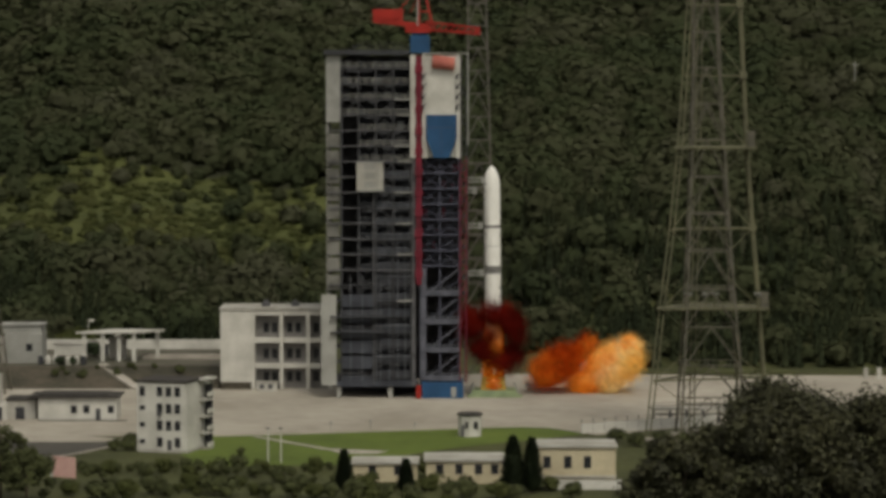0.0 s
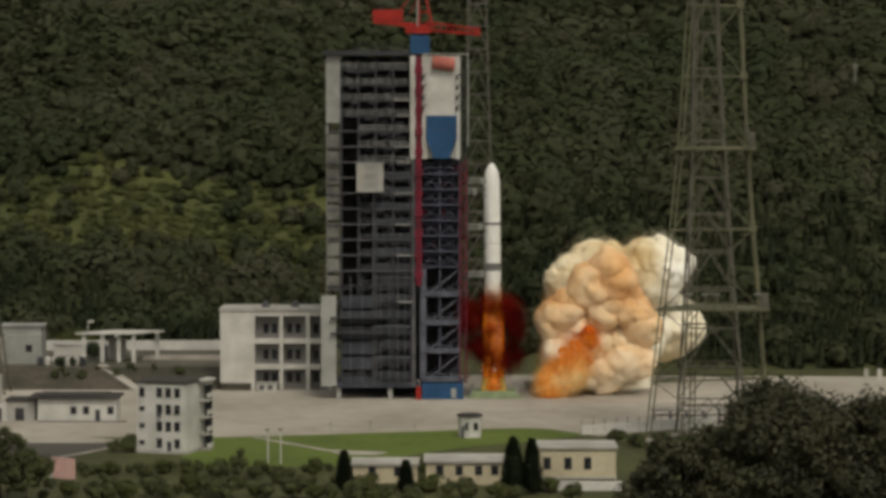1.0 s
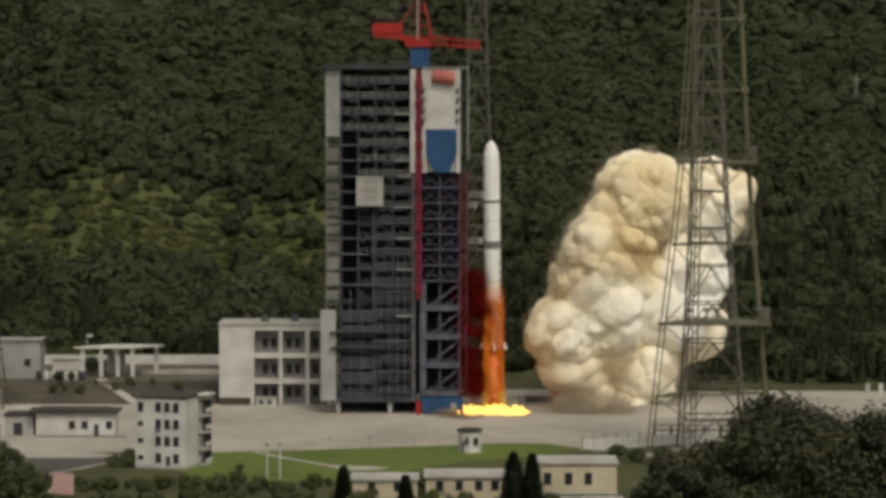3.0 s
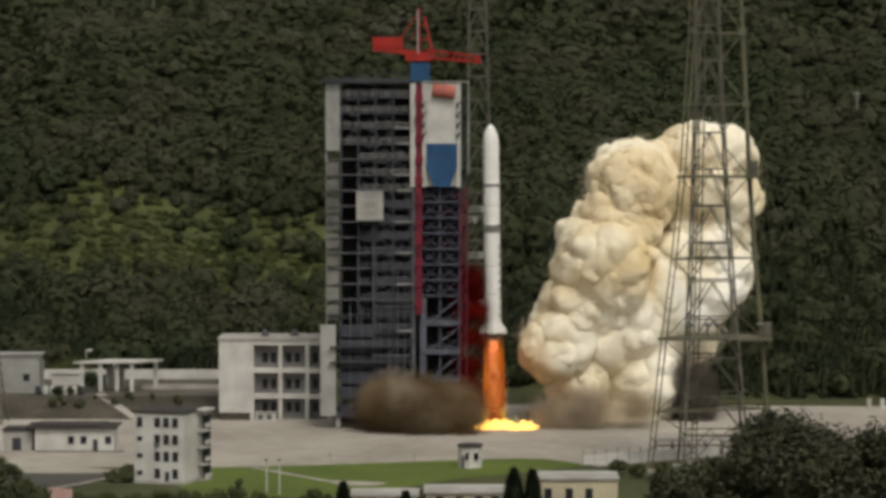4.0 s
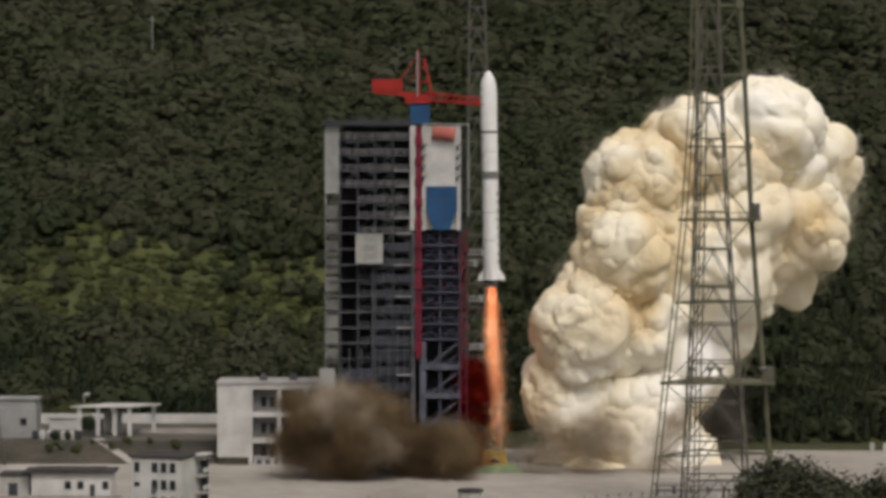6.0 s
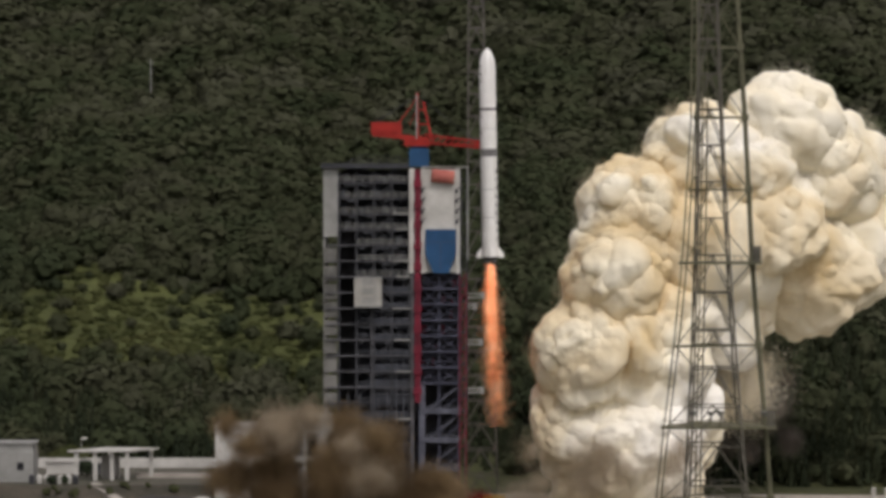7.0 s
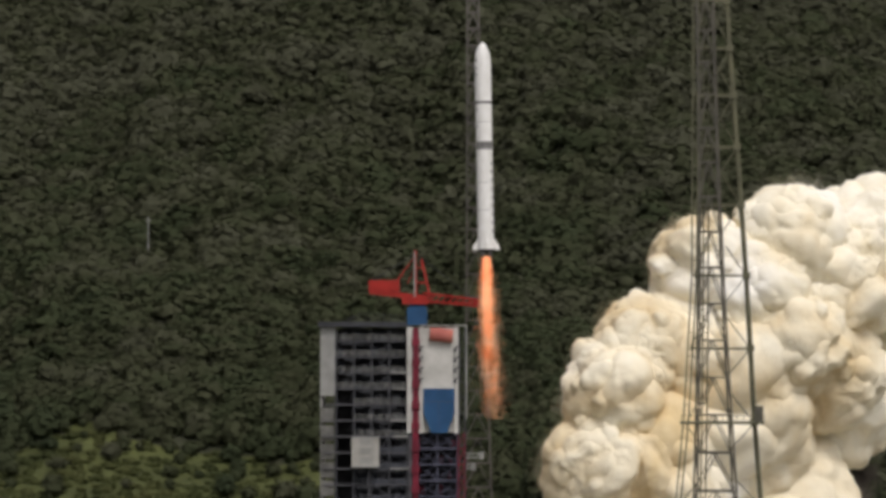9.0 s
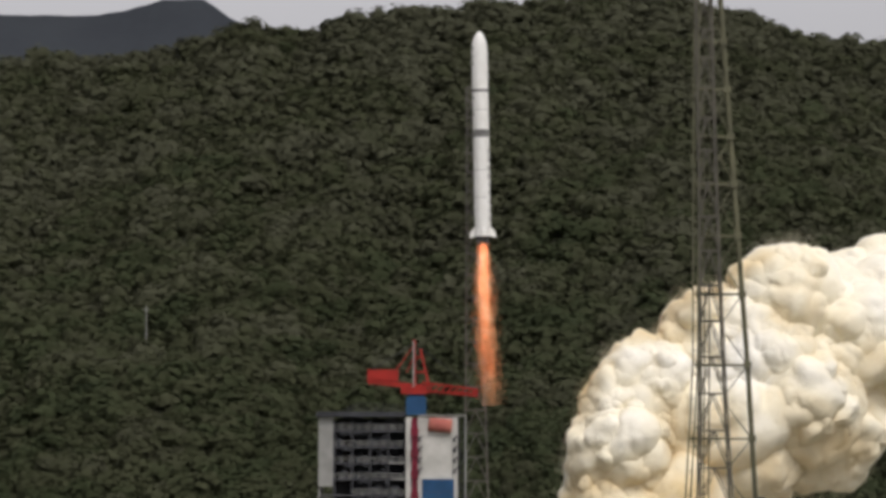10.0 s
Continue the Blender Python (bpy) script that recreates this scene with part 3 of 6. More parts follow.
# ---- the service tower ----
def service_tower():
    t = thing("service_tower", "tall dark steel launch service tower with open decks", "service tower")
    x0, x1, y0, y1 = -20.0, -6.2, -5.0, 11.0
    # back and side walls, dark inside: soot and interior shade share one colour
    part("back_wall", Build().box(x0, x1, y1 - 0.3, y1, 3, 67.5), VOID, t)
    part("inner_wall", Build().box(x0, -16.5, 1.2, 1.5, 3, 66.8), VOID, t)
    part("inner_wall", Build().box(-16.49, x1, 1.2, 1.5, 3, 66.8), SLATE, t)
    # pale end wall, whole above and in strips between the lower decks
    part("end_wall", Build().box(-23.0, -20.0, y0 + 0.4, y0 + 0.8, 54.5, 67.6), LIGHT_GREY, t, "plain light grey sheet wall")
    part("end_wall_side", Build().box(-23.0, -22.7, y0 + 0.82, y1, 3, 67.6), LIGHT_GREY, t)
    z = 51.4
    while z > 22:
        part("wall_panel", Build().box(-22.9, -20.4, y0 + 0.4, y0 + 0.7, z - 2.0, z + 0.9), SOOTED, t)
        z -= 3.5
    part("lower_end_wall", Build().box(-24.0, -21.0, y0 - 0.6, y0 - 0.2, 2.6, 20.5), LIGHT_GREY, t, "light grey sheet wall")
    # decks, each with its guard rail and the clutter behind it, darker on lower levels
    rng = random.Random(7)
    levels = [4.0 + 3.05 * i for i in range(21)]
    for i, z in enumerate(levels):
        front = y0 - (1.6 if i in (3, 4) else 0.0)
        left = -22.2 if i in (3, 4) else -22.5 if z < 54 else -20.0
        right = x1 if i not in (3, 4) else -11.6
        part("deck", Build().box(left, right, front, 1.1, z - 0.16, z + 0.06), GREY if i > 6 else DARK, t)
        if right < x1:
            part("deck", Build().box(right + 0.05, x1, y0, 1.1, z - 0.2, z + 0.06), DARK, t)
        r = Build()
        first = -16.4 if 20 < z < 53 else -20.2
        for zz in (0.55, 1.1):
            r.beam((first, front + 0.1, z + zz), (right, front + 0.1, z + zz), 0.09)
        x = first
        while x < right:
            r.beam((x, front + 0.1, z), (x, front + 0.1, z + 1.1), 0.08)
            x += 1.6
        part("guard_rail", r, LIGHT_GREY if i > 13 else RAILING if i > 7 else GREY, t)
        for _ in range(9):
            cx, cw, ch = rng.uniform(first, x1 - 1), rng.uniform(0.3, 1.5), rng.uniform(0.4, 2.2)
            cy = rng.uniform(-3.5, 0)
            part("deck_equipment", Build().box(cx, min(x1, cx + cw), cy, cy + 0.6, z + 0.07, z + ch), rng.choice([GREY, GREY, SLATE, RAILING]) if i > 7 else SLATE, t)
        for _ in range(4):
            fx = rng.uniform(first, x1 - 3)
            part("flap", Build().box(fx, fx + rng.uniform(1.5, 3.4), -4.6, -4.5, z + 2.35, z + 2.62), RAILING if i > 8 else GREY, t)
        if i in (5, 8, 10, 12, 14, 15, 17, 18):
            part("landing", Build().box(-9.6 + 0.3 * (i % 3), x1 + 0.05, y0 - 0.7, y0 - 0.03, z - 0.1, z + 0.14), LIGHT_GREY, t)
    for x in (-20.0, -16.6, -13.2, -9.8, -6.4):
        part("column", Build().box(x - 0.2, x + 0.2, y0 + 0.15, y0 + 0.55, 2.5, 67), DARK, t)
        part("column", Build().box(x - 0.2, x + 0.2, -0.2, 0.2, 2.5, 67), DARK, t)
    # slate cladding over the right half and the foot
    for i in range(14):
        z = 3.0 + i * 3.05
        part("cladding_panel", Build().box(-13.6, -6.3, y0 + 0.6, y0 + 0.75, z + 0.2, z + (2.45 if i < 9 else 2.0)), SLATE, t)
    for i in range(6):
        part("foot_panel", Build().box(-19.8, -13.7, y0 - 0.05, y0 + 0.1, 2.8 + i * 3.05, (5.2 if i % 3 else 4.4) + i * 3.05), SLATE, t)
    for x in (-18.2, -15.9, -13.15, -12.3, -10.6, -8.9, -7.5):
        part("conduit", Build().box(x - 0.07, x + 0.07, y0 - 0.12, y0 + 0.02, 3.4, 24.4 if x < -9 else 31.0), RAILING, t)
    for z in (8.2, 14.3, 24.0):
        part("crosswalk", Build().box(-13.5, -6.3, y0 - 0.45, y0 - 0.16, z, z + 0.16), RAILING, t)
    part("base_skirt", Build().box(-21.2, -5.2, y0 - 0.15, 10, 2.3, 3.4), SLATE, t)
    # rear legs get a dark copy of the colour for the shade underneath
    for x in (-20.6, -10.4):
        for y in (y0 + 0.8, 9.5):
            part("leg", Build().box(x - 0.45, x + 0.45, y - 0.4, y + 0.4, 0, 2.4), LIGHT_GREY if y < 0 else DARK, t)
    # dark sheet painted as the shade under the tower
    part("undercroft_wall", Build().box(-21, -5, 6, 6.4, 0, 2.3), VOID, t)
    # roof with a shallow fall and its edge rail
    part("roof", Build().box(-23.4, -6.6, y0 - 0.8, y1 + 0.4, 67.7, 68.6), DARK, t)
    r = Build()
    for zz in (69.0, 69.5):
        r.beam((-17.5, y0 - 0.5, zz), (-6.8, y0 - 0.5, zz), 0.08)
    for i in range(9):
        r.beam((-17.5 + i * 1.33, y0 - 0.5, 68.6), (-17.5 + i * 1.33, y0 - 0.5, 69.5), 0.08)
    r.beam((-19, -2, 68.6), (-15.5, -2, 70.3), 0.1)
    r.beam((-15.5, -2, 70.3), (-8, -2, 70.0), 0.1)
    part("roof_rail", r, DARK, t)
    # white cabin hung on the front
    part("cabin", Build().box(-16.9, -11.7, y0 - 2.6, y0 - 0.3, 41.0, 46.7), PALE, t, "white hanging equipment cabin")
    c = Build()
    for z in (41.6, 43.4, 45.2):
        c.box(-15.4, -13.2, y0 - 2.66, y0 - 2.6, z, z + 1.3)
    part("cabin_louvre", c, LIGHT_GREY, t)
    part("cabin_frame", Build().box(-13.0, -12.8, y0 - 2.7, y0 - 2.6, 41.3, 46.4).box(-16.95, -11.65, y0 - 2.7, y0 - 2.6, 46.4, 46.75).box(-16.95, -11.65, y0 - 2.7, y0 - 2.6, 40.95, 41.3), LIGHT_GREY, t)
    # stair flights behind the rails, middle of the front
    for i in range(2, 20):
        z = levels[i]
        xa, xb = (-12.6, -9.4) if i % 2 else (-9.4, -12.6)
        part("stair_flight", Build().beam((xa, y0 + 0.9, z), (xb, y0 + 0.9, z + 3.05), 0.5, 0.3), DARK, t)
    part("stair_mast", Build().box(-13.8, -13.55, y0 - 0.5, y0 - 0.2, 2.5, 47), GREY, t)
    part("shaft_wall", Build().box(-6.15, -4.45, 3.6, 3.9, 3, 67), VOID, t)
    part("shaft_column", Build().box(-6.1, -5.45, -5.4, -5.0, 2.5, 47.3), GREY, t)
    # open blue truss on the rocket side
    xa, xb, ya, yb = -4.4, 3.2, -4.5, 5.0
    for x in (xa, -0.6, xb):
        for y in (ya, yb):
            part("truss_column", Build().box(x - 0.22, x + 0.22, y - 0.22, y + 0.22, 0.5, 67), TRUSS_BLUE, t)
    floors = [3.8, 9.4, 15.0, 20.6, 26.2] + [29.25 + 3.05 * k for k in range(7)]
    for i, (z, above) in enumerate(zip(floors[:-1], floors[1:])):
        low = i < 4
        for y in (ya, yb):
            part("truss_beam", Build().beam((xa, y, z), (xb, y, z), 0.3), TRUSS_BLUE, t)
            if low:
                part("truss_brace", Build().beam((xa + 1.2, y, z), (xb, y, above - 0.6), 0.3), FASCIA, t)
                part("truss_brace", Build().beam((-0.6, y, z), (xb, y, z + (above - z) * 0.5), 0.2), TRUSS_BLUE, t)
            else:
                for u, v in ((xa, -0.6), (-0.6, xb)):
                    part("truss_brace", Build().beam((u, y, z), (v, y, above), 0.2), TRUSS_BLUE, t)
                    part("truss_brace", Build().beam((v, y, z), (u, y, above), 0.2), TRUSS_BLUE, t)
        for x in (xa, xb):
            part("truss_brace", Build().beam((x, ya, z), (x, yb, above), 0.2), TRUSS_BLUE, t)
        part("truss_deck", Build().box(xa, xb, ya - 0.7, yb, z - 0.24, z + 0.12), FASCIA if low else TRUSS_BLUE, t)
        if low:
            part("fascia", Build().box(xa, xb, ya - 0.85, ya - 0.72, z - 0.3, z + 0.75), FASCIA, t)
            part("corner_panel", Build().box(xa - 0.1, xa + 1.1, ya - 0.71, ya - 0.5, z + 0.8, above - 0.5), FASCIA, t)
        r = Build().beam((xa, ya - 0.6, z + 1.2), (xb, ya - 0.6, z + 1.2), 0.1)
        for k in range(6):
            r.beam((xa + k * 1.52, ya - 0.6, z), (xa + k * 1.52, ya - 0.6, z + 1.2), 0.08)
        for _ in range(3):
            cx = rng.uniform(xa, xb - 1.2)
            part("deck_equipment", Build().box(cx, cx + rng.uniform(0.4, 1.2), -1, 0.5, z + 0.13, z + rng.uniform(0.8, 2.2)), rng.choice([SLATE, GREY, CRIMSON]) if not low else SLATE, t)
        part("guard_rail", r, RAILING if low else TRUSS_BLUE, t)
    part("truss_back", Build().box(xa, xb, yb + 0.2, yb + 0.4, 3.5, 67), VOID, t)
    part("base_block", Build().box(-4.1, 4.0, ya - 1.3, yb, 0, 3.2), BLUE, t, "blue steel base block")
    part("base_hatch", Build().box(1.6, 2.6, ya - 1.4, ya - 1.3, 0.3, 2.2), LIGHT_GREY, t)
    # enclosed upper chamber: white panels and a blue hood
    part("chamber_frame", Build().box(-6.4, -5.3, -5.6, -5.0, 47.4, 67.6), WHITE, t)
    part("chamber_frame", Build().box(-4.1, -3.3, -5.6, -5.0, 47.4, 67.6), WHITE, t)
    part("chamber_frame", Build().box(2.6, 3.3, -5.6, -5.0, 47.4, 67.6), WHITE, t)
    part("chamber_panel", Build().box(-3.25, 2.55, -5.5, -5.1, 55.9, 67.5), WHITE, t, "white enclosed chamber wall")
    part("chamber_side", Build().box(-4.5, 3.4, -4.9, 4.8, 47.6, 67.4), WHITE, t)
    b = Build()
    b.v += [(-3.3, -6.0, 55.9), (2.7, -6.0, 55.9), (2.7, -6.0, 51.2), (1.3, -6.0, 47.5), (-1.8, -6.0, 47.5), (-3.3, -6.0, 51.2)]
    b.v += [(x, -5.55, z) for x, y, z in b.v]
    b.f += [tuple(range(5, -1, -1)), tuple(range(6, 12))] + [(i, (i + 1) % 6, 6 + (i + 1) % 6, 6 + i) for i in range(6)]
    part("hood", b, BLUE, t, "bright blue rain hood")
    part("hood_seam", Build().box(-3.2, 2.6, -6.04, -6.0, 53.4, 53.5).box(-0.4, -0.3, -6.04, -6.0, 48, 53.3), TRUSS_BLUE, t)
    b = Build()
    b.smooth = True
    b.beam((-2.1, -5.9, 66.3), (2.3, -5.9, 65.9), 2.2, 2.6, n=12)
    part("rolled_cover", b, PINK, t, "faded red rolled cover")
    for x in (-4.2, 2.5):
        for z in (57.5, 59.5, 61.5, 63.5):
            part("bracket", Build().beam((x, -5.8, z), (x + 0.9, -5.8, z + 0.5), 0.25).box(x, x + 0.5, -6, -5.6, z - 0.6, z), DARK, t)
    part("chamber_arm", Build().beam((-4, -5.6, 67.9), (5.0, -5.6, 67.9), 0.28).beam((4.9, -5.6, 67.9), (4.9, -5.6, 50), 0.25), LIGHT_GREY, t)
    for x in (3.6, 4.8):
        for y in (-2.8, 2.8):
            part("dark_frame", Build().box(x - 0.12, x + 0.12, y - 0.12, y + 0.12, 20, 67.3), DARK, t)
    for k in range(15):
        part("dark_tie", Build().beam((3.6, -2.8, 20.5 + k * 3.05), (4.8, -2.8, 23.5 + k * 3.05), 0.14), DARK, t)
        part("dark_tie", Build().box(3.5, 4.9, -2.9, 2.9, 20.4 + k * 3.05, 20.6 + k * 3.05), DARK, t)
    # crimson lift rails
    part("lift_rail", Build().box(-5.3, -4.2, -6.1, -5.3, 22.5, 67.4), CRIMSON, t, "crimson lift rail")
    for i in range(11):
        part("lift_bracket", Build().box(-5.5, -4.0, -6.4, -6.12, 24 + i * 4.0, 25.4 + i * 4.0), CRIMSON, t)
    part("lift_foot", Build().box(-5.3, -4.3, -6.6, -5.6, 0, 2.6), RED, t, "bright red lift foot")
    b = Build()
    for z in np.arange(14, 47, 3.05):
        b.beam((3.2, -4.9, z), (4.6, -4.9, z + 3.05), 0.18)
        b.beam((3.2, -4.9, z), (4.6, -4.9, z), 0.18)
    b.beam((4.6, -4.9, 3), (4.6, -4.9, 47), 0.22).beam((3.4, -4.9, 3), (3.4, -4.9, 47), 0.22)
    part("side_ladder", b, CRIMSON, t)
    # swing arms towards the rocket
    for z, l in ((42.5, 3.4), (33.4, 3.0), (24.0, 3.2), (40.4, 1.8)):
        b = Build()
        for dz in (0, 0.9):
            for y in (-0.6, 0.6):
                b.beam((4.9, y, z + dz), (4.9 + l, y, z + dz), 0.16)
        for k in range(4):
            x = 4.9 + l * k / 4
            b.beam((x, -0.6, z), (x + l / 4, -0.6, z + 0.9), 0.12)
            b.beam((x, 0.6, z), (x + l / 4, 0.6, z + 0.9), 0.12)
        b.box(4.9 + l - 0.8, 4.9 + l, -0.7, 0.7, z - 0.2, z + 1.1)
        part("swing_arm", b, LIGHT_GREY, t, "folded grey umbilical swing arm")


def tower_crane():
    t = thing("tower_crane", "red slewing crane on a blue pedestal atop the tower", "crane")
    part("pedestal", Build().box(-6.4, -2.6, -4.5, -1, 68.0, 71.4).box(-6.1, -2.9, -4.3, -1.2, 71.4, 72), BLUE, t, "blue crane pedestal")
    part("turntable", Build().box(-7.4, -2.4, -4.8, -0.6, 72, 73.3), RED, t)
    part("machine_house", Build().box(-13.8, -7.9, -4.4, -1.2, 74.4, 76.6).box(-13.2, -8.6, -4.6, -1.0, 74.6, 75.2), RED, t, "red counterweight machine house")
    b = Build()
    for y in (-4.2, -1.4):
        b.beam((-13.6, y, 74.4), (-2.6, y, 73.2), 0.5, 0.9)
    part("counter_jib", b, RED, t)
    b = Build()
    for y in (-4.0, -1.6):
        b.beam((-3.4, y, 72.7), (7.2, y, 71.7), 0.35)
        b.beam((-3.4, y, 74.2), (7.2, y, 72.9), 0.3)
        for k in range(9):
            x = -3.4 + k * 1.18
            b.beam((x, y, 72.7 - k * 0.11), (x + 1.18, y, 74.0 - k * 0.14), 0.22)
    b.box(-3.4, 7.2, -3.9, -1.7, 72.2, 72.4)
    b.box(6.2, 7.3, -4.1, -1.5, 71.5, 73.0)
    part("jib", b, RED, t, "red lattice jib")
    b = Build()
    for y in (-4.0, -1.6):
        b.beam((-4.7, y, 73.2), (-4.9, -2.8, 81.6), 0.4)
        b.beam((-2.0, y, 73.2), (-3.7, -2.8, 80.6), 0.4)
        b.beam((-2.5, y, 76.2), (-4.8, y, 76.2), 0.25)
        b.beam((-3.2, y * 0.5 - 1.4, 79), (-4.8, y * 0.5 - 1.4, 79), 0.22)
        b.beam((-8.6, y, 76.2), (-4.9, -2.8, 81.4), 0.16)
    b.beam((-6.4, -2.8, 76), (-4.8, -2.8, 79.5), 0.16)
    b.box(-5.2, -4.6, -3.2, -2.4, 81.2, 82.3)
    part("a_frame", b, RED, t, "red A-frame mast")
    part("stay", Build().beam((-5.1, -2.8, 81.6), (-13.4, -2.8, 76.4), 0.12).beam((-4.4, -2.8, 81.4), (6.5, -2.8, 73), 0.08), DARK, t)
    part("ladder", Build().beam((-5.0, -4.4, 72), (-5.0, -4.4, 82), 0.3), LIGHT_GREY, t)


# ---- the rocket and its stand ----
def rocket():
    t = thing("rocket", "white two-stage launch rocket with small tail fins", "rocket")

    def ring(name, prof, mat, label=""):
        b = Build().turned(prof, 40, caps=False)
        b.smooth = True
        return part(name, b, mat, t, label)

    R = 1.62
    ring("nose_fairing", [(R, 28.2), (R, 36.0), (R * 0.97, 36.8), (R * 0.86, 37.8), (R * 0.68, 38.7), (R * 0.46, 39.4), (R * 0.2, 39.88), (0.02, 40.0)], ROCKET_WHITE, "white ogive nose fairing")
    ring("upper_stage", [(R, 20.15), (R, 24.0), (R, 27.7)], ROCKET_WHITE)
    ring("stage_joint", [(R + 0.03, 27.72), (R + 0.03, 28.18)], SOOT_GREY, "dark grey joint band")
    ring("interstage", [(R + 0.02, 18.65), (R + 0.02, 20.13)], SOOT_GREY, "dark lattice interstage")
    b = Build()
    for i in range(20):
        a, c = 2 * math.pi * i / 20, 2 * math.pi * (i + 1) / 20
        for p, q in ((a, c), (c, a)):
            b.beam((1.67 * math.cos(p), 1.67 * math.sin(p), 18.75), (1.67 * math.cos(q), 1.67 * math.sin(q), 20.05), 0.09)
    part("interstage_lattice", b, LIGHT_GREY, t)
    ring("first_stage", [(R, 0.3), (R, 18.63)], ROCKET_WHITE)
    ring("tail_skirt", [(R + 0.12, -1.25), (R + 0.1, -0.6), (R, 0.28)], ROCKET_WHITE)
    ring("engine_bay", [(0.05, -1.7), (1.35, -1.75), (1.45, -1.26), (1.74, -1.255)], DARK, "dark engine bay")
    for x in (-0.7, 0.7):
        for y in (-0.7, 0.7):
            b = Build().turned([(0.52, -2.55), (0.45, -2.1), (0.3, -1.7)], 16, x, y)
            b.smooth = True
            part("nozzle", b, SOOT_GREY, t)
    for k in range(4):
        a = radians(2 + 90 * k)
        b = Build()
        prof = [(1.5, -1.05), (1.5, 0.9), (1.75, 0.7), (2.6, -0.5), (2.7, -1.35), (2.0, -1.4)]
        for s in (-0.13, 0.13):
            b.v += [(r * math.cos(a) - s * math.sin(a), r * math.sin(a) + s * math.cos(a), z) for r, z in prof]
        b.f += [tuple(range(5, -1, -1)), tuple(range(6, 12))] + [(i, (i + 1) % 6, 6 + (i + 1) % 6, 6 + i) for i in range(6)]
        part("fin", b, ROCKET_WHITE, t)
    # cable duct along the flank, and the dark marks beside it
    part("cable_duct", Build().box(0.95, 1.3, -1.36, -1.1, 0.8, 18.5), ROCKET_WHITE, t)
    for i in range(9):
        z = 1.9 + i * 1.68
        part("mark", Build().box(1.22, 1.5, -1.12, -0.95, z, z + 0.85), SOOT_GREY, t, "plain dark marking bar")
    for z in (36.2, 34.6, 33.2, 26.3, 23.0):
        part("hatch", Build().box(-1.5, -1.25, -1.0, -0.85, z, z + 0.5), SOOT_GREY, t)
    for z in (24.0, 12.0, 6.5):
        ring("weld_ring", [(R + 0.012, z), (R + 0.012, z + 0.1)], LIGHT_GREY)
    # flame: a ragged plume of glowing flakes round a thin hot core
    rng = random.Random(3)
    b = Build()
    while len(b.f) < 24000:
        u = rng.random() ** 1.25
        z = -2.8 - 33 * u
        w = (0.5 + 0.55 * min(1, u * 4) + 0.5 * u) * 0.8
        x, y = rng.gauss(0, w) + 1.1 * u * u, rng.gauss(0, w)
        if u > 0.97 or noise.noise(Vector((x * 0.9, y * 0.9, z * 0.16))) < rng.uniform(-0.9, 0.35) + max(0, u - 0.55) * 1.7 - 0.15:
            continue
        a = Vector((rng.gauss(0, 1), rng.gauss(0, 1), rng.gauss(0, 0.5))).normalized()
        e = a.orthogonal().normalized() * 0.048 * rng.uniform(0.6, 1.3)
        f = a.cross(e)
        p = Vector((x, y, z))
        k = len(b.v)
        b.v += [tuple(p - e), tuple(p + f), tuple(p + e), tuple(p - f)]
        b.f.append((k, k + 1, k + 2, k + 3))
    tagged(part("flame", b, FLAME, t, "ragged translucent orange exhaust flame"), kind="stuff")
    prof = []
    for i in range(30):
        u = i / 29
        prof.append((0.42 + 0.42 * math.sin(min(1, u * 2.2) * 1.57) + 0.25 * u, -2.5 - 23 * u))
    b = Build().turned(prof, 24, caps=False)
    b.v = [(x * (1 + 0.25 * noise.noise(Vector((x, y, z * 0.3)))) + 0.3 * noise.noise(Vector((0, 3, z * 0.15))) * -z / 20, y, z) for x, y, z in b.v]
    b.smooth = True
    part("flame_core", b, FLAME_CORE, t, "bright yellow-orange flame core")
    return t


def launch_stand():
    t = thing("launch_stand", "yellow launch stand on a pale green table", "launch stand", m=pose(10.05, 0, 0))
    part("table", Build().box(-4.3, 4.6, -3.6, 3.6, 0.6, 1.3), GREEN_STEEL, t, "pale green steel table")
    part("table_plinth", Build().prism([(-5.2, -4.2), (5.6, -4.2), (4.8, -3.4), (-4.5, -3.4)], 0, 0.6).box(-4.5, 4.8, -3.39, 3.6, 0, 0.6), GREEN_STEEL, t)
    for x in (-2.1, 2.1):
        for y in (-1.9, 1.9):
            b = Build().beam((x, y, 1.3), (x * 0.85, y * 0.85, 3.9), 0.8)
            part("stand_leg", b, YELLOW_STEEL, t)
    for z in (1.6, 2.7, 3.7):
        b = Build()
        for s in (-1, 1):
            b.beam((-2.2, s * 1.9, z), (2.2, s * 1.9, z), 0.35)
            b.beam((s * 2.0, -1.9, z), (s * 2.0, 1.9, z), 0.35)
        part("stand_ring", b, YELLOW_STEEL, t)
    part("deflector", Build().turned([(1.5, 1.3), (0.3, 2.4)], 16), DARK, t)
    for x in (-4.9, 5.2):
        for y in (-1, 1):
            part("table_strut", Build().beam((x, 3 * y, 0), (x * 0.8, 2.6 * y, 2.4), 0.25), LIGHT_GREY, t)


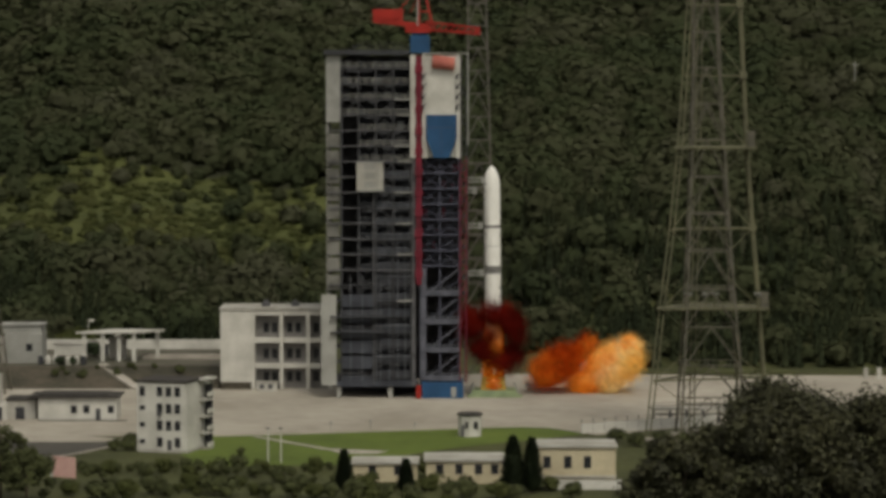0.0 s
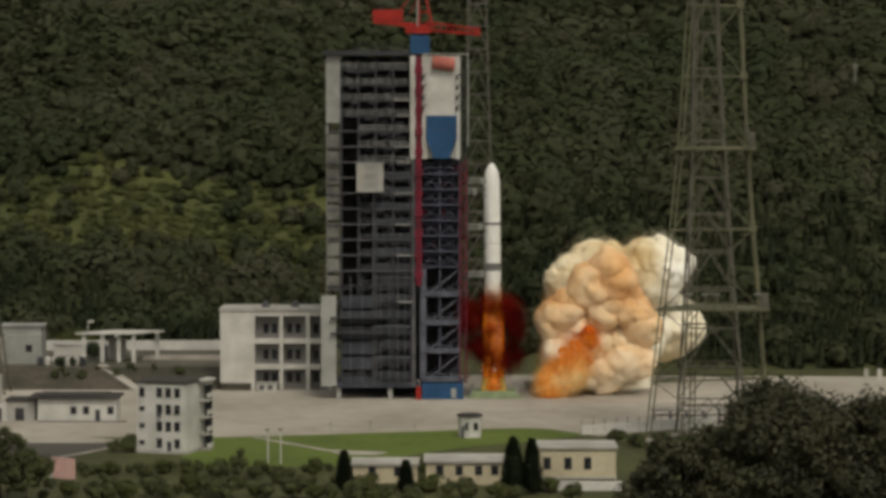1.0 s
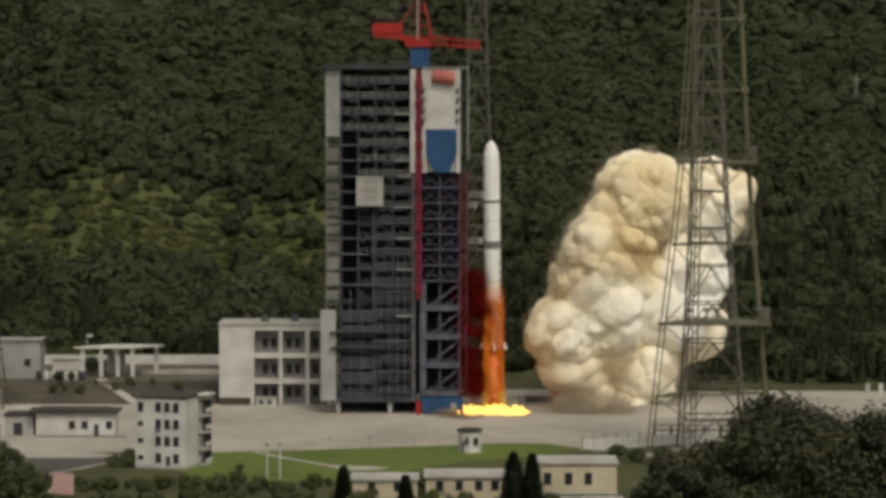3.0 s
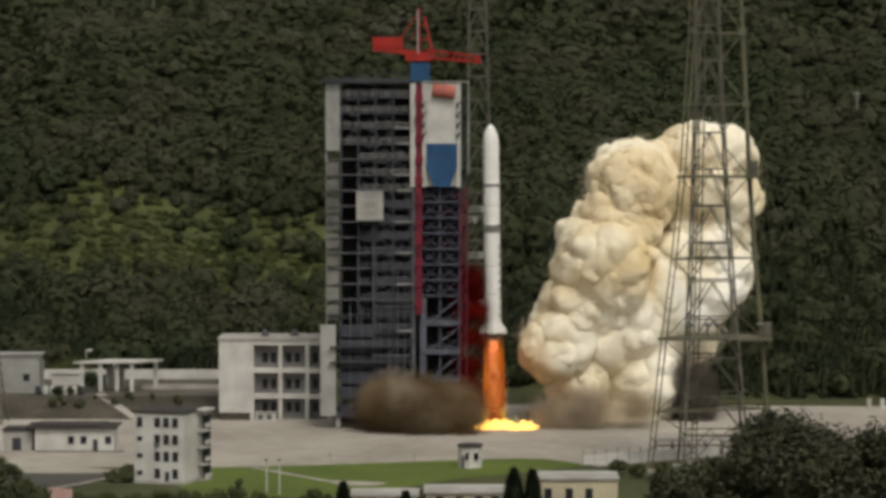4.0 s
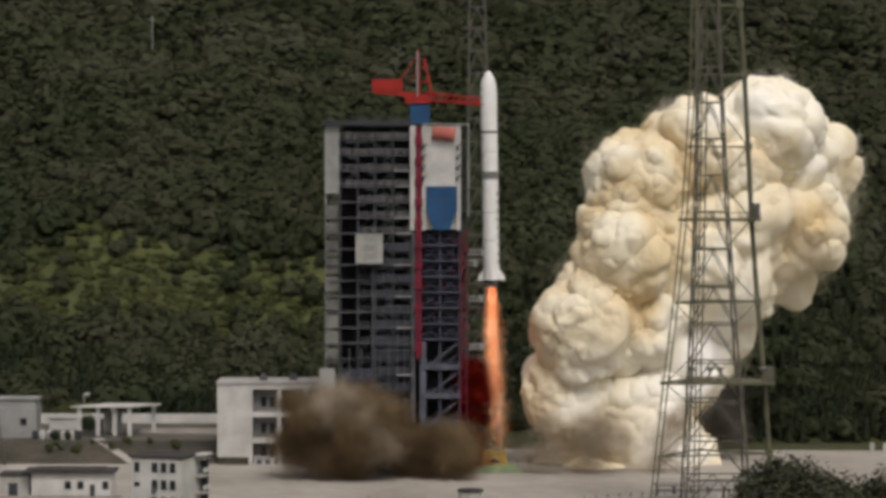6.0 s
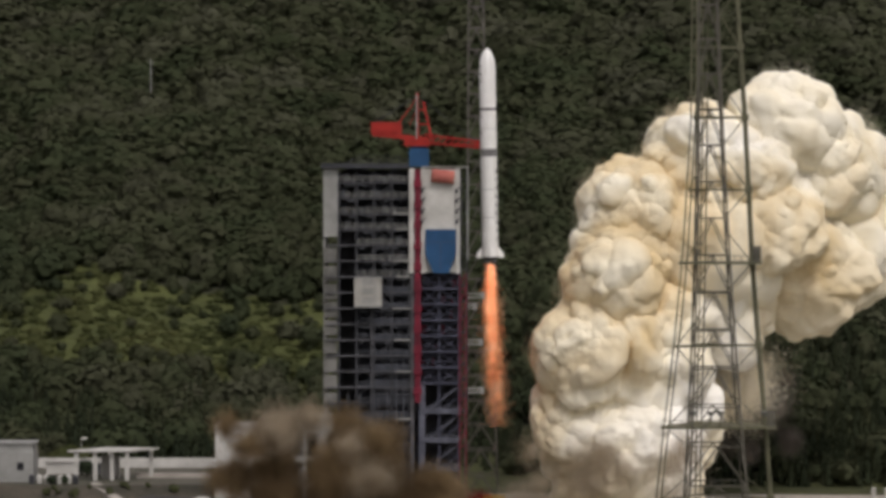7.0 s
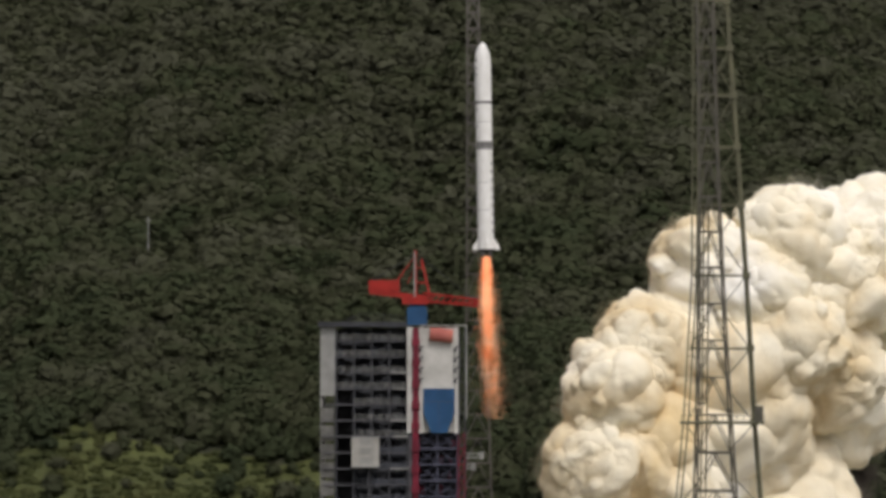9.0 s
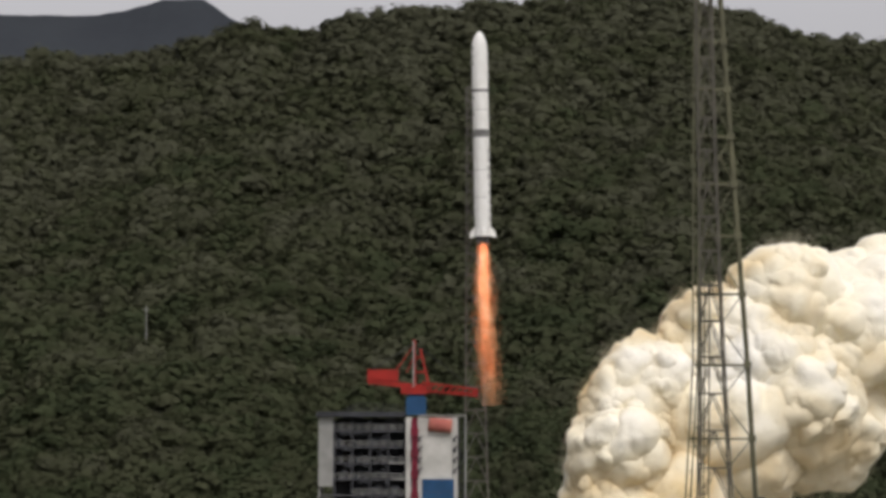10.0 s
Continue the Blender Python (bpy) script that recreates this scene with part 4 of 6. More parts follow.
def trench():
    """The open mouth of the flame trench: a rim round a flat slab, coloured dark as a shaded pit."""
    t = thing("flame_trench", "concrete rim and grating of the flame trench mouth", "trench")
    part("trench_rim", Build().box(17, 36, 9.0, 9.8, 0, 0.5), CONCRETE, t)
    part("trench_rim", Build().box(17, 36, 24, 24.8, 0, 0.5), CONCRETE, t)
    part("trench_bed", Build().box(17, 36, 9.85, 23.95, 0.01, 0.06), VOID, t)
    c = thing("site_cart", "small dark service cart on the pad", "cart", m=pose(29.5, 6.5, 0))
    part("body", Build().box(-1.2, 1.2, -0.6, 0.6, 0.35, 1.0).box(-1.1, -0.3, -0.55, 0.55, 1.0, 1.4), DARK, c)
    for x in (-0.8, 0.8):
        for y in (-0.62, 0.62):
            part("wheel", Build().beam((x, y - 0.1, 0.3), (x, y + 0.1, 0.3), 0.6, n=12), VOID, c)


# ---- lattice towers ----
def lattice(t, base, top, height, bays, w, mat, power=1.5, shift=0.0, single=True):
    """A four-legged lattice that tapers from base to top width; each leg and each brace is a part."""
    def half(z):
        return (base + (top - base) * (1 - (1 - z / height) ** power)) / 2

    def at(sx, sy, z):
        return Vector((sx * half(z) + shift * z / height, sy * half(z), z))

    zs = [height * (1 - (1 - i / bays) ** 1.15) for i in range(bays + 1)]
    for sx in (-1, 1):
        for sy in (-1, 1):
            part("leg", Build().tube([at(sx, sy, z) for z in zs], w), mat, t)
    web = Build()
    for a, c in zip(zs, zs[1:]):
        rods = []
        for s in (-1, 1):
            m = (at(-1, s, c) + at(1, s, c)) / 2
            n = (at(s, -1, c) + at(s, 1, c)) / 2
            rods += [(at(-1, s, a), m, 0.6), (at(1, s, a), m, 0.6), (at(s, -1, a), n, 0.5), (at(s, 1, a), n, 0.5)]
            rods += [(at(-1, s, c), at(1, s, c), 0.8), (at(s, -1, c), at(s, 1, c), 0.6)]
        for p, q, k in rods:
            if single:
                part("brace", Build().beam(p, q, w * k), mat, t)
            else:
                web.beam(p, q, w * k)
    if web.v:
        tagged(part("bracing", web, mat, t), kind="stuff")


def lightning_tower():
    t = thing("lightning_tower", "tall olive lattice lightning tower with pipe legs and platforms", "lightning tower", m=pose(46.8, -70, 0))
    lattice(t, 11.6, 2.7, 140, 24, 0.3, MAST, 2.5, -2.6)
    zk = (0, 23, 37, 51, 75, 130, 152)
    ways = ((zk, (-11.4, -8.9, -7.2, -5.8, -4.3, -3.8, -3.6), (-3.5, -2.8, -2.4, -2.0, -1.6, -0.9, -0.6)),
            (zk, (10.2, 8.5, 7.2, 6.1, 4.8, 0.9, -0.4), (3.0, 2.6, 2.3, 2.0, 1.6, 0.9, 0.5)),
            (zk, (-2.6, -2.4, -2.2, -2.0, -1.8, -1.7, -1.9), (9.5, 7.8, 6.6, 5.6, 4.6, 2.6, 2.0)))

    def at(k, z):
        zs, xs, ys = ways[k]
        return Vector((float(np.interp(z, zs, xs)), float(np.interp(z, zs, ys)), float(z)))

    levels = (10.5, 23.0, 36.7, 50.8, 63.3, 75.6, 87.5, 97.3, 106, 114, 122, 130, 138, 146)
    for k in range(3):
        zs = (0,) + levels + (152,)
        b = Build()
        if k == 1:
            b.tube([at(k, z) for z in zs], 0.85, 10)
        else:
            for s in (-0.42, 0.42):
                b.tube([at(k, z) + Vector((s, 0, 0)) for z in zs], 0.24)
        leg = part("pipe_leg", b, PIPE, t, "stout olive pipe leg" if k == 1 else "twin-tube outer leg")
        if k != 1:
            for a in np.arange(2, 150, 4.0):
                part("rung", Build().beam(at(k, a) + Vector((-0.42, 0, 0)), at(k, a) + Vector((0.42, 0, 0)), 0.12), PIPE, leg)
        part("footing", Build().box(at(k, 0).x - 1.2, at(k, 0).x + 1.2, at(k, 0).y - 1.2, at(k, 0).y + 1.2, 0, 0.6), KERB, t)
    for z in levels:
        p = [at(k, z) for k in range(3)]
        for u, v in ((0, 1), (1, 2), (2, 0)):
            part("ring_beam", Build().beam(p[u], p[v], 0.32), PIPE, t)
        part("joint_box", Build().box(p[1].x - 0.6, p[1].x + 0.6, p[1].y - 0.6, p[1].y + 0.6, z - 0.5, z + 0.6), PIPE, t)
        if z in (23.0, 50.8):
            xa, xb, yy = p[0].x - 0.9, p[1].x + 1.1, p[0].y - 1.2
            part("platform", Build().prism([(xa, yy), (xb, yy), (xb, p[1].y + 1), (p[2].x, p[2].y + 1), (xa, p[0].y + 1)], z - 0.15, z + 0.25), PIPE, t)
            part("top_rail", Build().beam((xa, yy + 0.1, z + 1.3), (xb, yy + 0.1, z + 1.3), 0.09), PIPE, t)
            for j in range(13):
                xx = xa + 0.05 + (xb - xa - 0.1) * j / 12
                part("rail_post", Build().beam((xx, yy + 0.1, z + 0.2), (xx, yy + 0.1, z + 1.3), 0.08), PIPE, t)
            part("winch_box", Build().box(xb - 1.5, xb - 0.2, yy + 0.2, yy + 1.4, z + 0.25, z + 2.9), MAST, t)
            if z < 30:
                for xx in (-4.4, -1.4, 0.2, 7.6):
                    part("floodlight_post", Build().box(xx - 0.1, xx + 0.1, yy + 0.5, yy + 0.7, z + 0.25, z + 2.0), PIPE, t)
                    part("floodlight", Build().turned([(0.15, z + 2.0), (0.75, z + 2.6), (0.85, z + 2.8)], 14, xx, yy + 0.6), LIGHT_GREY, t)
        for k in (0, 1):
            c = Vector((p[k].x * 0.4 - z * 0.01, p[k].y * 0.5, z))
            part("diagonal_stay", Build().beam(p[k], c + Vector((0, 0, 5.0)), 0.15), PIPE, t)
            part("diagonal_stay", Build().beam(p[k], c - Vector((0, 0, 4.5)), 0.15), PIPE, t)
    for sx in (-1, 1):
        for sy in (-1, 1):
            part("footing", Build().box(sx * 5.8 - 0.8, sx * 5.8 + 0.8, sy * 5.8 - 0.8, sy * 5.8 + 0.8, 0, 0.5), KERB, t)
    t2 = thing("lightning_tower", "slim grey lattice lightning tower behind the service tower", "lightning tower", m=pose(8.0, 30, 0))
    lattice(t2, 7.0, 2.4, 135, 30, 0.3, FAR_STEEL, 1.4, -1.5, False)
    t3 = thing("lightning_tower", "olive lattice lightning tower beside the terrace", "lightning tower", m=pose(-91.5, 6, 0))
    lattice(t3, 8.0, 1.2, 46, 11, 0.26, MAST, 1.6, -1.0, False)


# ---- buildings ----
def window(parent, x, z, w, h, y, frame_mat=None, depth=0.12):
    """A dark pane in a frame on a wall that faces -y."""
    f = Build()
    for a in ((x - w / 2 - 0.08, x - w / 2, z - 0.08, z + h + 0.08), (x + w / 2, x + w / 2 + 0.08, z - 0.08, z + h + 0.08), (x - w / 2, x + w / 2, z - 0.08, z), (x - w / 2, x + w / 2, z + h, z + h + 0.08), (x - 0.03, x + 0.03, z, z + h)):
        f.box(a[0], a[1], y - 0.09, y - 0.005, a[2], a[3])
    wi = part("window", f, frame_mat or GREY, parent)
    part("pane", Build().box(x - w / 2, x + w / 2, y - 0.05, y - 0.006, z, z + h), GLASS, wi)
    return wi


def office_block():
    t = thing("office_block", "white four-storey block with small dark windows", "building", m=pose(-46.0, -84.4, 0, 0, 0, -17))
    w, d, h = 9.0, 8.4, 11.8
    part("wall", Build().box(-w / 2, w / 2, -d / 2, d / 2, 0, h), WHITE, t)
    part("roof", Build().box(-w / 2 - 0.2, w / 2 + 0.2, -d / 2 - 0.2, d / 2 + 0.2, h, h + 0.35), ROOF_DARK, t)
    for fl in range(4):
        z = 1.0 + fl * 2.85
        for x in (-0.35, 1.25, 2.85):
            if fl == 0 and x == 1.25:
                continue
            window(t, x, z, 0.85, 1.5, -d / 2)
        window(t, -3.5, z + (0.5 if fl < 3 else 0), 0.8, 0.6 if fl < 3 else 1.5, -d / 2)
    part("door", Build().box(1.0, 1.8, -d / 2 - 0.06, -d / 2 - 0.005, 0, 2.1), DARK, t)
    part("plinth", Build().box(-w / 2 - 0.05, w / 2 + 0.05, -d / 2 - 0.08, d / 2, 0, 0.5), PALE, t)
    # open stair bay on the end
    s = part("stair_bay", Build().box(w / 2, w / 2 + 1.5, 1.4, 4.2, 0, 0.2), PALE, t)
    for fl in range(4):
        z = fl * 2.85
        part("landing", Build().box(w / 2 + 0.005, w / 2 + 1.5, 1.4, 4.2, z + 2.6, z + 2.8), WHITE, s)
        part("parapet", Build().box(w / 2 + 1.4, w / 2 + 1.55, 1.4, 4.2, z + 2.81 - 2.4, z + 3.6 - 2.4), WHITE, s)
    part("stair_roof", Build().box(w / 2 + 0.21, w / 2 + 2.0, 0.9, 4.4, h, h + 0.4), WHITE, s)
    part("stair_back", Build().box(w / 2 + 0.01, w / 2 + 1.38, 3.9, 4.1, 0.2, h), DARK, s)
    b = Build()
    for x in (-0.1, 0.3):
        b.box(x - 0.7, x - 0.3, -d / 2 - 0.35, -d / 2 - 0.02, 6.2, 6.9)
    part("air_conditioner", b, GREY, t)


def frame_building():
    t = thing("equipment_building", "white three-storey building with a deep framed facade", "building", m=pose(-45.2, 11, 0))
    part("wall", Build().box(0, 6.6, 0, 12, 1.5, 16.1), WHITE, t, "plain white gable wall")
    part("rear_block", Build().box(6.6, 22.5, 2.2, 12, 0, 15.6), BAY_SHADE, t, "shaded grey inner wall")
    part("roof", Build().box(-0.2, 22.5, -0.25, 12.2, 16.1, 16.6), PALE, t)
    part("plinth", Build().box(0.1, 6.5, 0.1, 12, 0, 1.5), STONE, t)
    for x in (6.3, 12.0, 17.4, 21.9):
        part("pier", Build().box(x, x + 0.75, -0.05, 2.2, 0, 16.1), WHITE, t)
    for z in (4.3, 9.5, 15.1):
        part("beam", Build().box(6.6, 22.6, 0.02, 2.2, z, z + 0.95), WHITE, t)
    for z in (1.2, 5.9, 11.2):
        for x in (9.2, 10.9, 14.0, 15.7, 19.4):
            window(t, x, z + 0.3, 1.0, 1.9, 2.2)
    for x in (9.0, 15.0):
        b = Build().box(x - 0.8, x + 0.8, 4, 6, 16.6, 17.3)
        b.turned([(0.5, 17.3), (0.55, 17.6), (0.3, 17.9)], 12, x, 5)
        part("roof_vent", b, GREY, t)
    g = thing("gate_box", "small white kiosk by the equipment building", "kiosk", m=pose(-37.6, 8.0, 0))
    part("body", Build().box(0, 4.0, 0, 2, 0, 1.7), WHITE, g)
    part("roof", Build().box(-0.2, 4.2, -0.2, 2.2, 1.7, 1.85), PALE, g)
    part("sign_panel", Build().box(0.5, 1.5, -0.05, -0.005, 0.4, 1.4), GREY, g)
    part("sign_panel", Build().box(2.2, 3.2, -0.05, -0.005, 0.4, 1.4), GREY, g)


def hut():
    t = thing("guard_hut", "small white octagonal guard hut at the pad's edge", "hut", m=pose(4.7, -65.5, 0))
    b = Build().turned([(2.05, 0), (2.05, 3.7)], 8)
    part("wall", b, WHITE, t)
    part("roof", Build().turned([(2.3, 3.7), (2.3, 4.0), (2.0, 4.15)], 8), ROOF_DARK, t)
    for a, w in ((-0.55, 0.5), (1.05, 0.75)):
        part("window", Build().box(a - w / 2, a + w / 2, -2.02, -1.88, 1.5, 2.7), GLASS, t)
    part("door", Build().box(-1.5, -1.0, -1.9, -1.5, 0.1, 2.1), GREY, t)


def low_buildings():
    t = thing("workshop", "low white workshop with a dark flat roof", "building", m=pose(-67.2, -39.0, 0))
    part("wall", Build().box(-7.4, 7.0, -3.5, 3.5, 0, 4.2), WHITE, t)
    part("roof", Build().box(-9.0, 7.6, -4.3, 4.5, 4.2, 4.55).box(-7.4, 5.4, -3, 4, 4.55, 4.75), ROOF_DARK, t)
    for x in (-0.8, 1.5, 6.0):
        window(t, x, 1.4, 1.0, 1.3, -3.5)
    part("door", Build().box(3.2, 4.1, -3.57, -3.505, 0, 2.2), DARK, t)
    part("step", Build().box(-7.2, 9, -4.6, -3.6, 0, 0.12), ASPHALT, t)
    t = thing("shed", "small grey shed beside the workshop", "shed", m=pose(-77.5, -38, 0))
    part("wall", Build().box(-3, 2.2, -3, 3, 0, 3.6), PALE, t)
    part("roof", Build().box(-3.3, 2.5, -3.3, 3.3, 3.6, 3.9), ROOF_DARK, t)
    part("door", Build().box(-1.5, 0.2, -3.06, -3.005, 0, 2.3), DARK, t)
    t = thing("gatehouse", "pale wall and dark doorway at the site's edge", "building", m=pose(-83.5, -42, 0))
    part("wall", Build().box(-6, 3, 0, 4, 0, 3.0), WHITE, t)
    part("door", Build().box(0.5, 2.2, -0.06, -0.005, 0, 2.4), DARK, t)
    part("chimney", Build().box(1.2, 2.0, 1, 2, 3.0, 8.5), PALE, t)
    part("upper_wall", Build().box(-6, 1.1, 0.5, 4, 3.0, 8.8), VOID, t)
    # on the terrace
    t = thing("pump_house", "pale two-storey pump house on the terrace", "building", m=pose(-88.3, 30, 3.5))
    part("wall", Build().box(-3.6, 4.2, 0, 7, 0, 6.2), LIGHT_GREY, t)
    window(t, 1.5, 2.6, 1.2, 1.4, 0)
    part("upper_wall", Build().box(-4.6, 4.0, 1, 7, 6.2, 7.8), LIGHT_GREY, t)
    part("roof", Build().box(-4.9, 4.4, 0.6, 7.3, 7.8, 8.1), LIGHT_GREY, t)
    part("annex", Build().box(-8, -3.7, -0.5, 4, 0, 5.5), PALE, t)
    part("annex_door", Build().box(-6, -4.5, -0.57, -0.505, 0, 2.4), DARK, t)
    t = thing("canopy", "open canopy with a flat pale roof on white columns", "canopy", m=pose(-68.2, 36, 3.5))
    part("roof", Build().prism([(-9.2, -3.5), (3.6, -3.5), (9.0, 3.0), (-2.0, 4.5)], 6.0, 6.35), WHITE, t)
    for x, y in ((-7.5, -2.5), (-3.6, -2.5), (-0.2, -2.0), (3.0, -2.6), (7.3, 4.2), (-1.5, 6.5)):
        part("column", Build().box(x - 0.4, x + 0.4, y - 0.4, y + 0.4, 0, 6.0), WHITE, t)
    part("back_wall", Build().box(-3.0, 0.8, 3, 3.3, 0, 4.8), PALE, t)
    t = thing("garage", "low pale garage behind the canopy", "building", m=pose(-79, 48, 3.5))
    part("wall", Build().box(-5, 8, 0, 5, 0, 2.3), WHITE, t)
    part("roof", Build().box(-5.3, 8.3, -0.3, 5.3, 2.3, 2.5), PALE, t)
    part("door", Build().box(4.2, 6.6, -0.06, -0.005, 0, 2.1), DARK, t)
    t = thing("roof_shelter", "small white shelter at the wood's edge", "shelter", m=pose(-81, 100, 3.5))
    part("roof", Build().box(-2.2, 2.2, -1, 1, 3.0, 3.35), WHITE, t)
    for x in (-2.2, 2.2):
        part("post", Build().box(x - 0.15, x + 0.15, -0.15, 0.15, 0, 3.0), WHITE, t)
    rng = random.Random(12)
    for i in range(7):
        c = thing("cylinder_tank", "small white gas tank on the terrace", "tank", "tanks on the terrace", m=pose(-84 + i * 1.5, 27 + rng.uniform(-1, 1), 3.5))
        b = Build().turned([(0.55, 0), (0.6, 0.1), (0.6, 1.5), (0.4, 1.8), (0.1, 1.9)], 14)
        b.smooth = True
        part("shell", b, WHITE if i % 3 else DARK, c)
    # cream houses in front of the lawn
    t = thing("house", "cream rendered house with a flat roof and tall panels", "house", m=pose(21.3, -131, 0))
    part("wall", Build().box(-7.2, 5.0, 0, 8, 0, 6.3), CREAM, t)
    part("roof", Build().box(-7.5, 5.4, -0.4, 8.4, 6.3, 6.6), PALE, t)
    for x in (-7.2, -3.6, -0.9, 2.2, 4.8):
        part("pilaster", Build().box(x, x + 0.3, -0.12, -0.005, 0.8, 6.3), CREAM, t)
    for x in (-5.4, -2.2, 0.8):
        window(t, x, 3.2, 1.0, 1.7, 0)
    part("ledge", Build().box(-7.4, 5.2, -0.5, -0.13, 1.7, 2.0), PALE, t)
    part("low_wall", Build().box(-7.2, 6, -1.2, -0.6, 0, 1.4), WHITE, t)
    t = thing("house", "long low cream house with a pale flat roof", "house", m=pose(4.0, -126, 0))
    part("wall", Build().box(-6.6, 5.2, 0, 8, 0, 3.5), CREAM, t)
    part("roof", Build().box(-7.0, 5.6, -0.4, 8.4, 3.5, 3.85), PALE, t)
    for x in (-4.5, -1.5, 1.5, 4.0):
        window(t, x, 1.6, 1.0, 1.4, 0)
    t = thing("house", "low house with a weathered flat roof", "house", m=pose(-8.0, -124, 0))
    part("wall", Build().box(-6, 4, 0, 7, 0, 2.8), CREAM, t)
    part("roof", Build().box(-6.3, 4.3, -0.4, 7.4, 2.8, 3.1), PALE, t)
    window(t, -3, 1.2, 1.0, 1.3, 0)
    window(t, 1, 1.2, 1.0, 1.3, 0)
    # pad-side barriers at the right
    for i in range(12):
        c = thing("barrier", "low white concrete barrier on the pad", "barrier", "barriers along the pad", m=pose(25.5 + i * 2.1, -62 + i * 1.2, 0, 0, 0, 29))
        part("block", Build().prism([(-1.15, -0.35), (1.15, -0.35), (1.15, 0.35), (-1.15, 0.35)], 0, 0.5).box(-1.15, 1.15, -0.15, 0.15, 0.5, 1.7), WHITE, c)
        part("post", Build().box(-1.1, -1.0, -0.05, 0.05, 1.7, 2.6), GREY, c)
    t = thing("pipe_rack", "long pale pipe rack with a deck by the tower foot", "pipe rack", m=pose(45, -46, 0))
    part("deck", Build().box(-7, 9, -1.5, 1.5, 2.4, 2.8), PALE, t)
    for x in (-6.5, -3.5, -0.5, 2.5, 5.5, 8.5):
        part("post", Build().box(x - 0.15, x + 0.15, -1.3, -1.0, 0, 2.4), GREY, t)
        part("post", Build().box(x - 0.15, x + 0.15, 1.0, 1.3, 0, 2.4), GREY, t)
    part("rail", Build().beam((-7, -1.4, 3.8), (9, -1.4, 3.8), 0.1).beam((-7, -1.4, 3.3), (9, -1.4, 3.3), 0.08), GREY, t)
    part("pipe", Build().beam((-7, 0, 1.6), (9, 0, 1.6), 0.5, n=10), WHITE, t)
    for i in range(2):
        c = thing("marker_post", "short pale marker pillar behind the pad", "post", "pillars behind the pad", m=pose(89.2 + i * 2.8, 33, 0))
        part("shaft", Build().box(-0.45, 0.45, -0.4, 0.4, 0, 2.2), WHITE if i else PALE, c)
    for i, (x, y) in enumerate(((-26.5, -101), (-28.6, -101))):
        c = thing("lamp_post", "slim pale post beside the lawn", "post", "posts beside the lawn", m=pose(x, y, 0))
        part("shaft", Build().turned([(0.14, 0), (0.1, 5.5)], 8), WHITE, c)
        part("cap", Build().box(-0.4, 0.3, -0.15, 0.15, 5.5, 5.7), GREY, c)
    for x, y in ((-20, -58.5), (-13, -56.2), (-5, -60)):
        c = thing("field_lamp", "small post lamp on the lawn", "lamp", "lamps on the lawn", m=pose(x, y, 0))
        part("shaft", Build().box(-0.07, 0.07, -0.07, 0.07, 0, 1.3), LIGHT_GREY, c)
        part("head", Build().turned([(0.18, 1.3), (0.2, 1.6), (0.08, 1.75)], 10), LIGHT_GREY, c)
    t = thing("sign_board", "tilted pink and white board by the road", "sign", m=pose(-58.5, -126, 0, 0, 0, -30))
    part("board", Build().prism([(-2.6, -0.15), (2.0, -0.15), (2.0, 0.15), (-2.6, 0.15)], 1.0, 4.2), SIGN, t)
    part("edge", Build().box(-2.7, -2.1, -0.2, -0.16, 1.0, 4.2), WHITE, t)
    for x in (-2.2, 1.6):
        part("post", Build().box(x - 0.1, x + 0.1, 0.16, 0.3, 0, 4), GREY, t)
    b = Build()
    pts = [(-54, -76), (-60, -88), (-64.5, -96), (-65.5, -102), (-63.5, -107)]
    for a, c in zip(pts, pts[1:]):
        b.beam((*a, 0.1), (*c, 0.1), 0.4, 0.25)
    tagged(part("kerb_road", b, KERB), "pale kerb along the road's bend", "kerb", kind="structure")


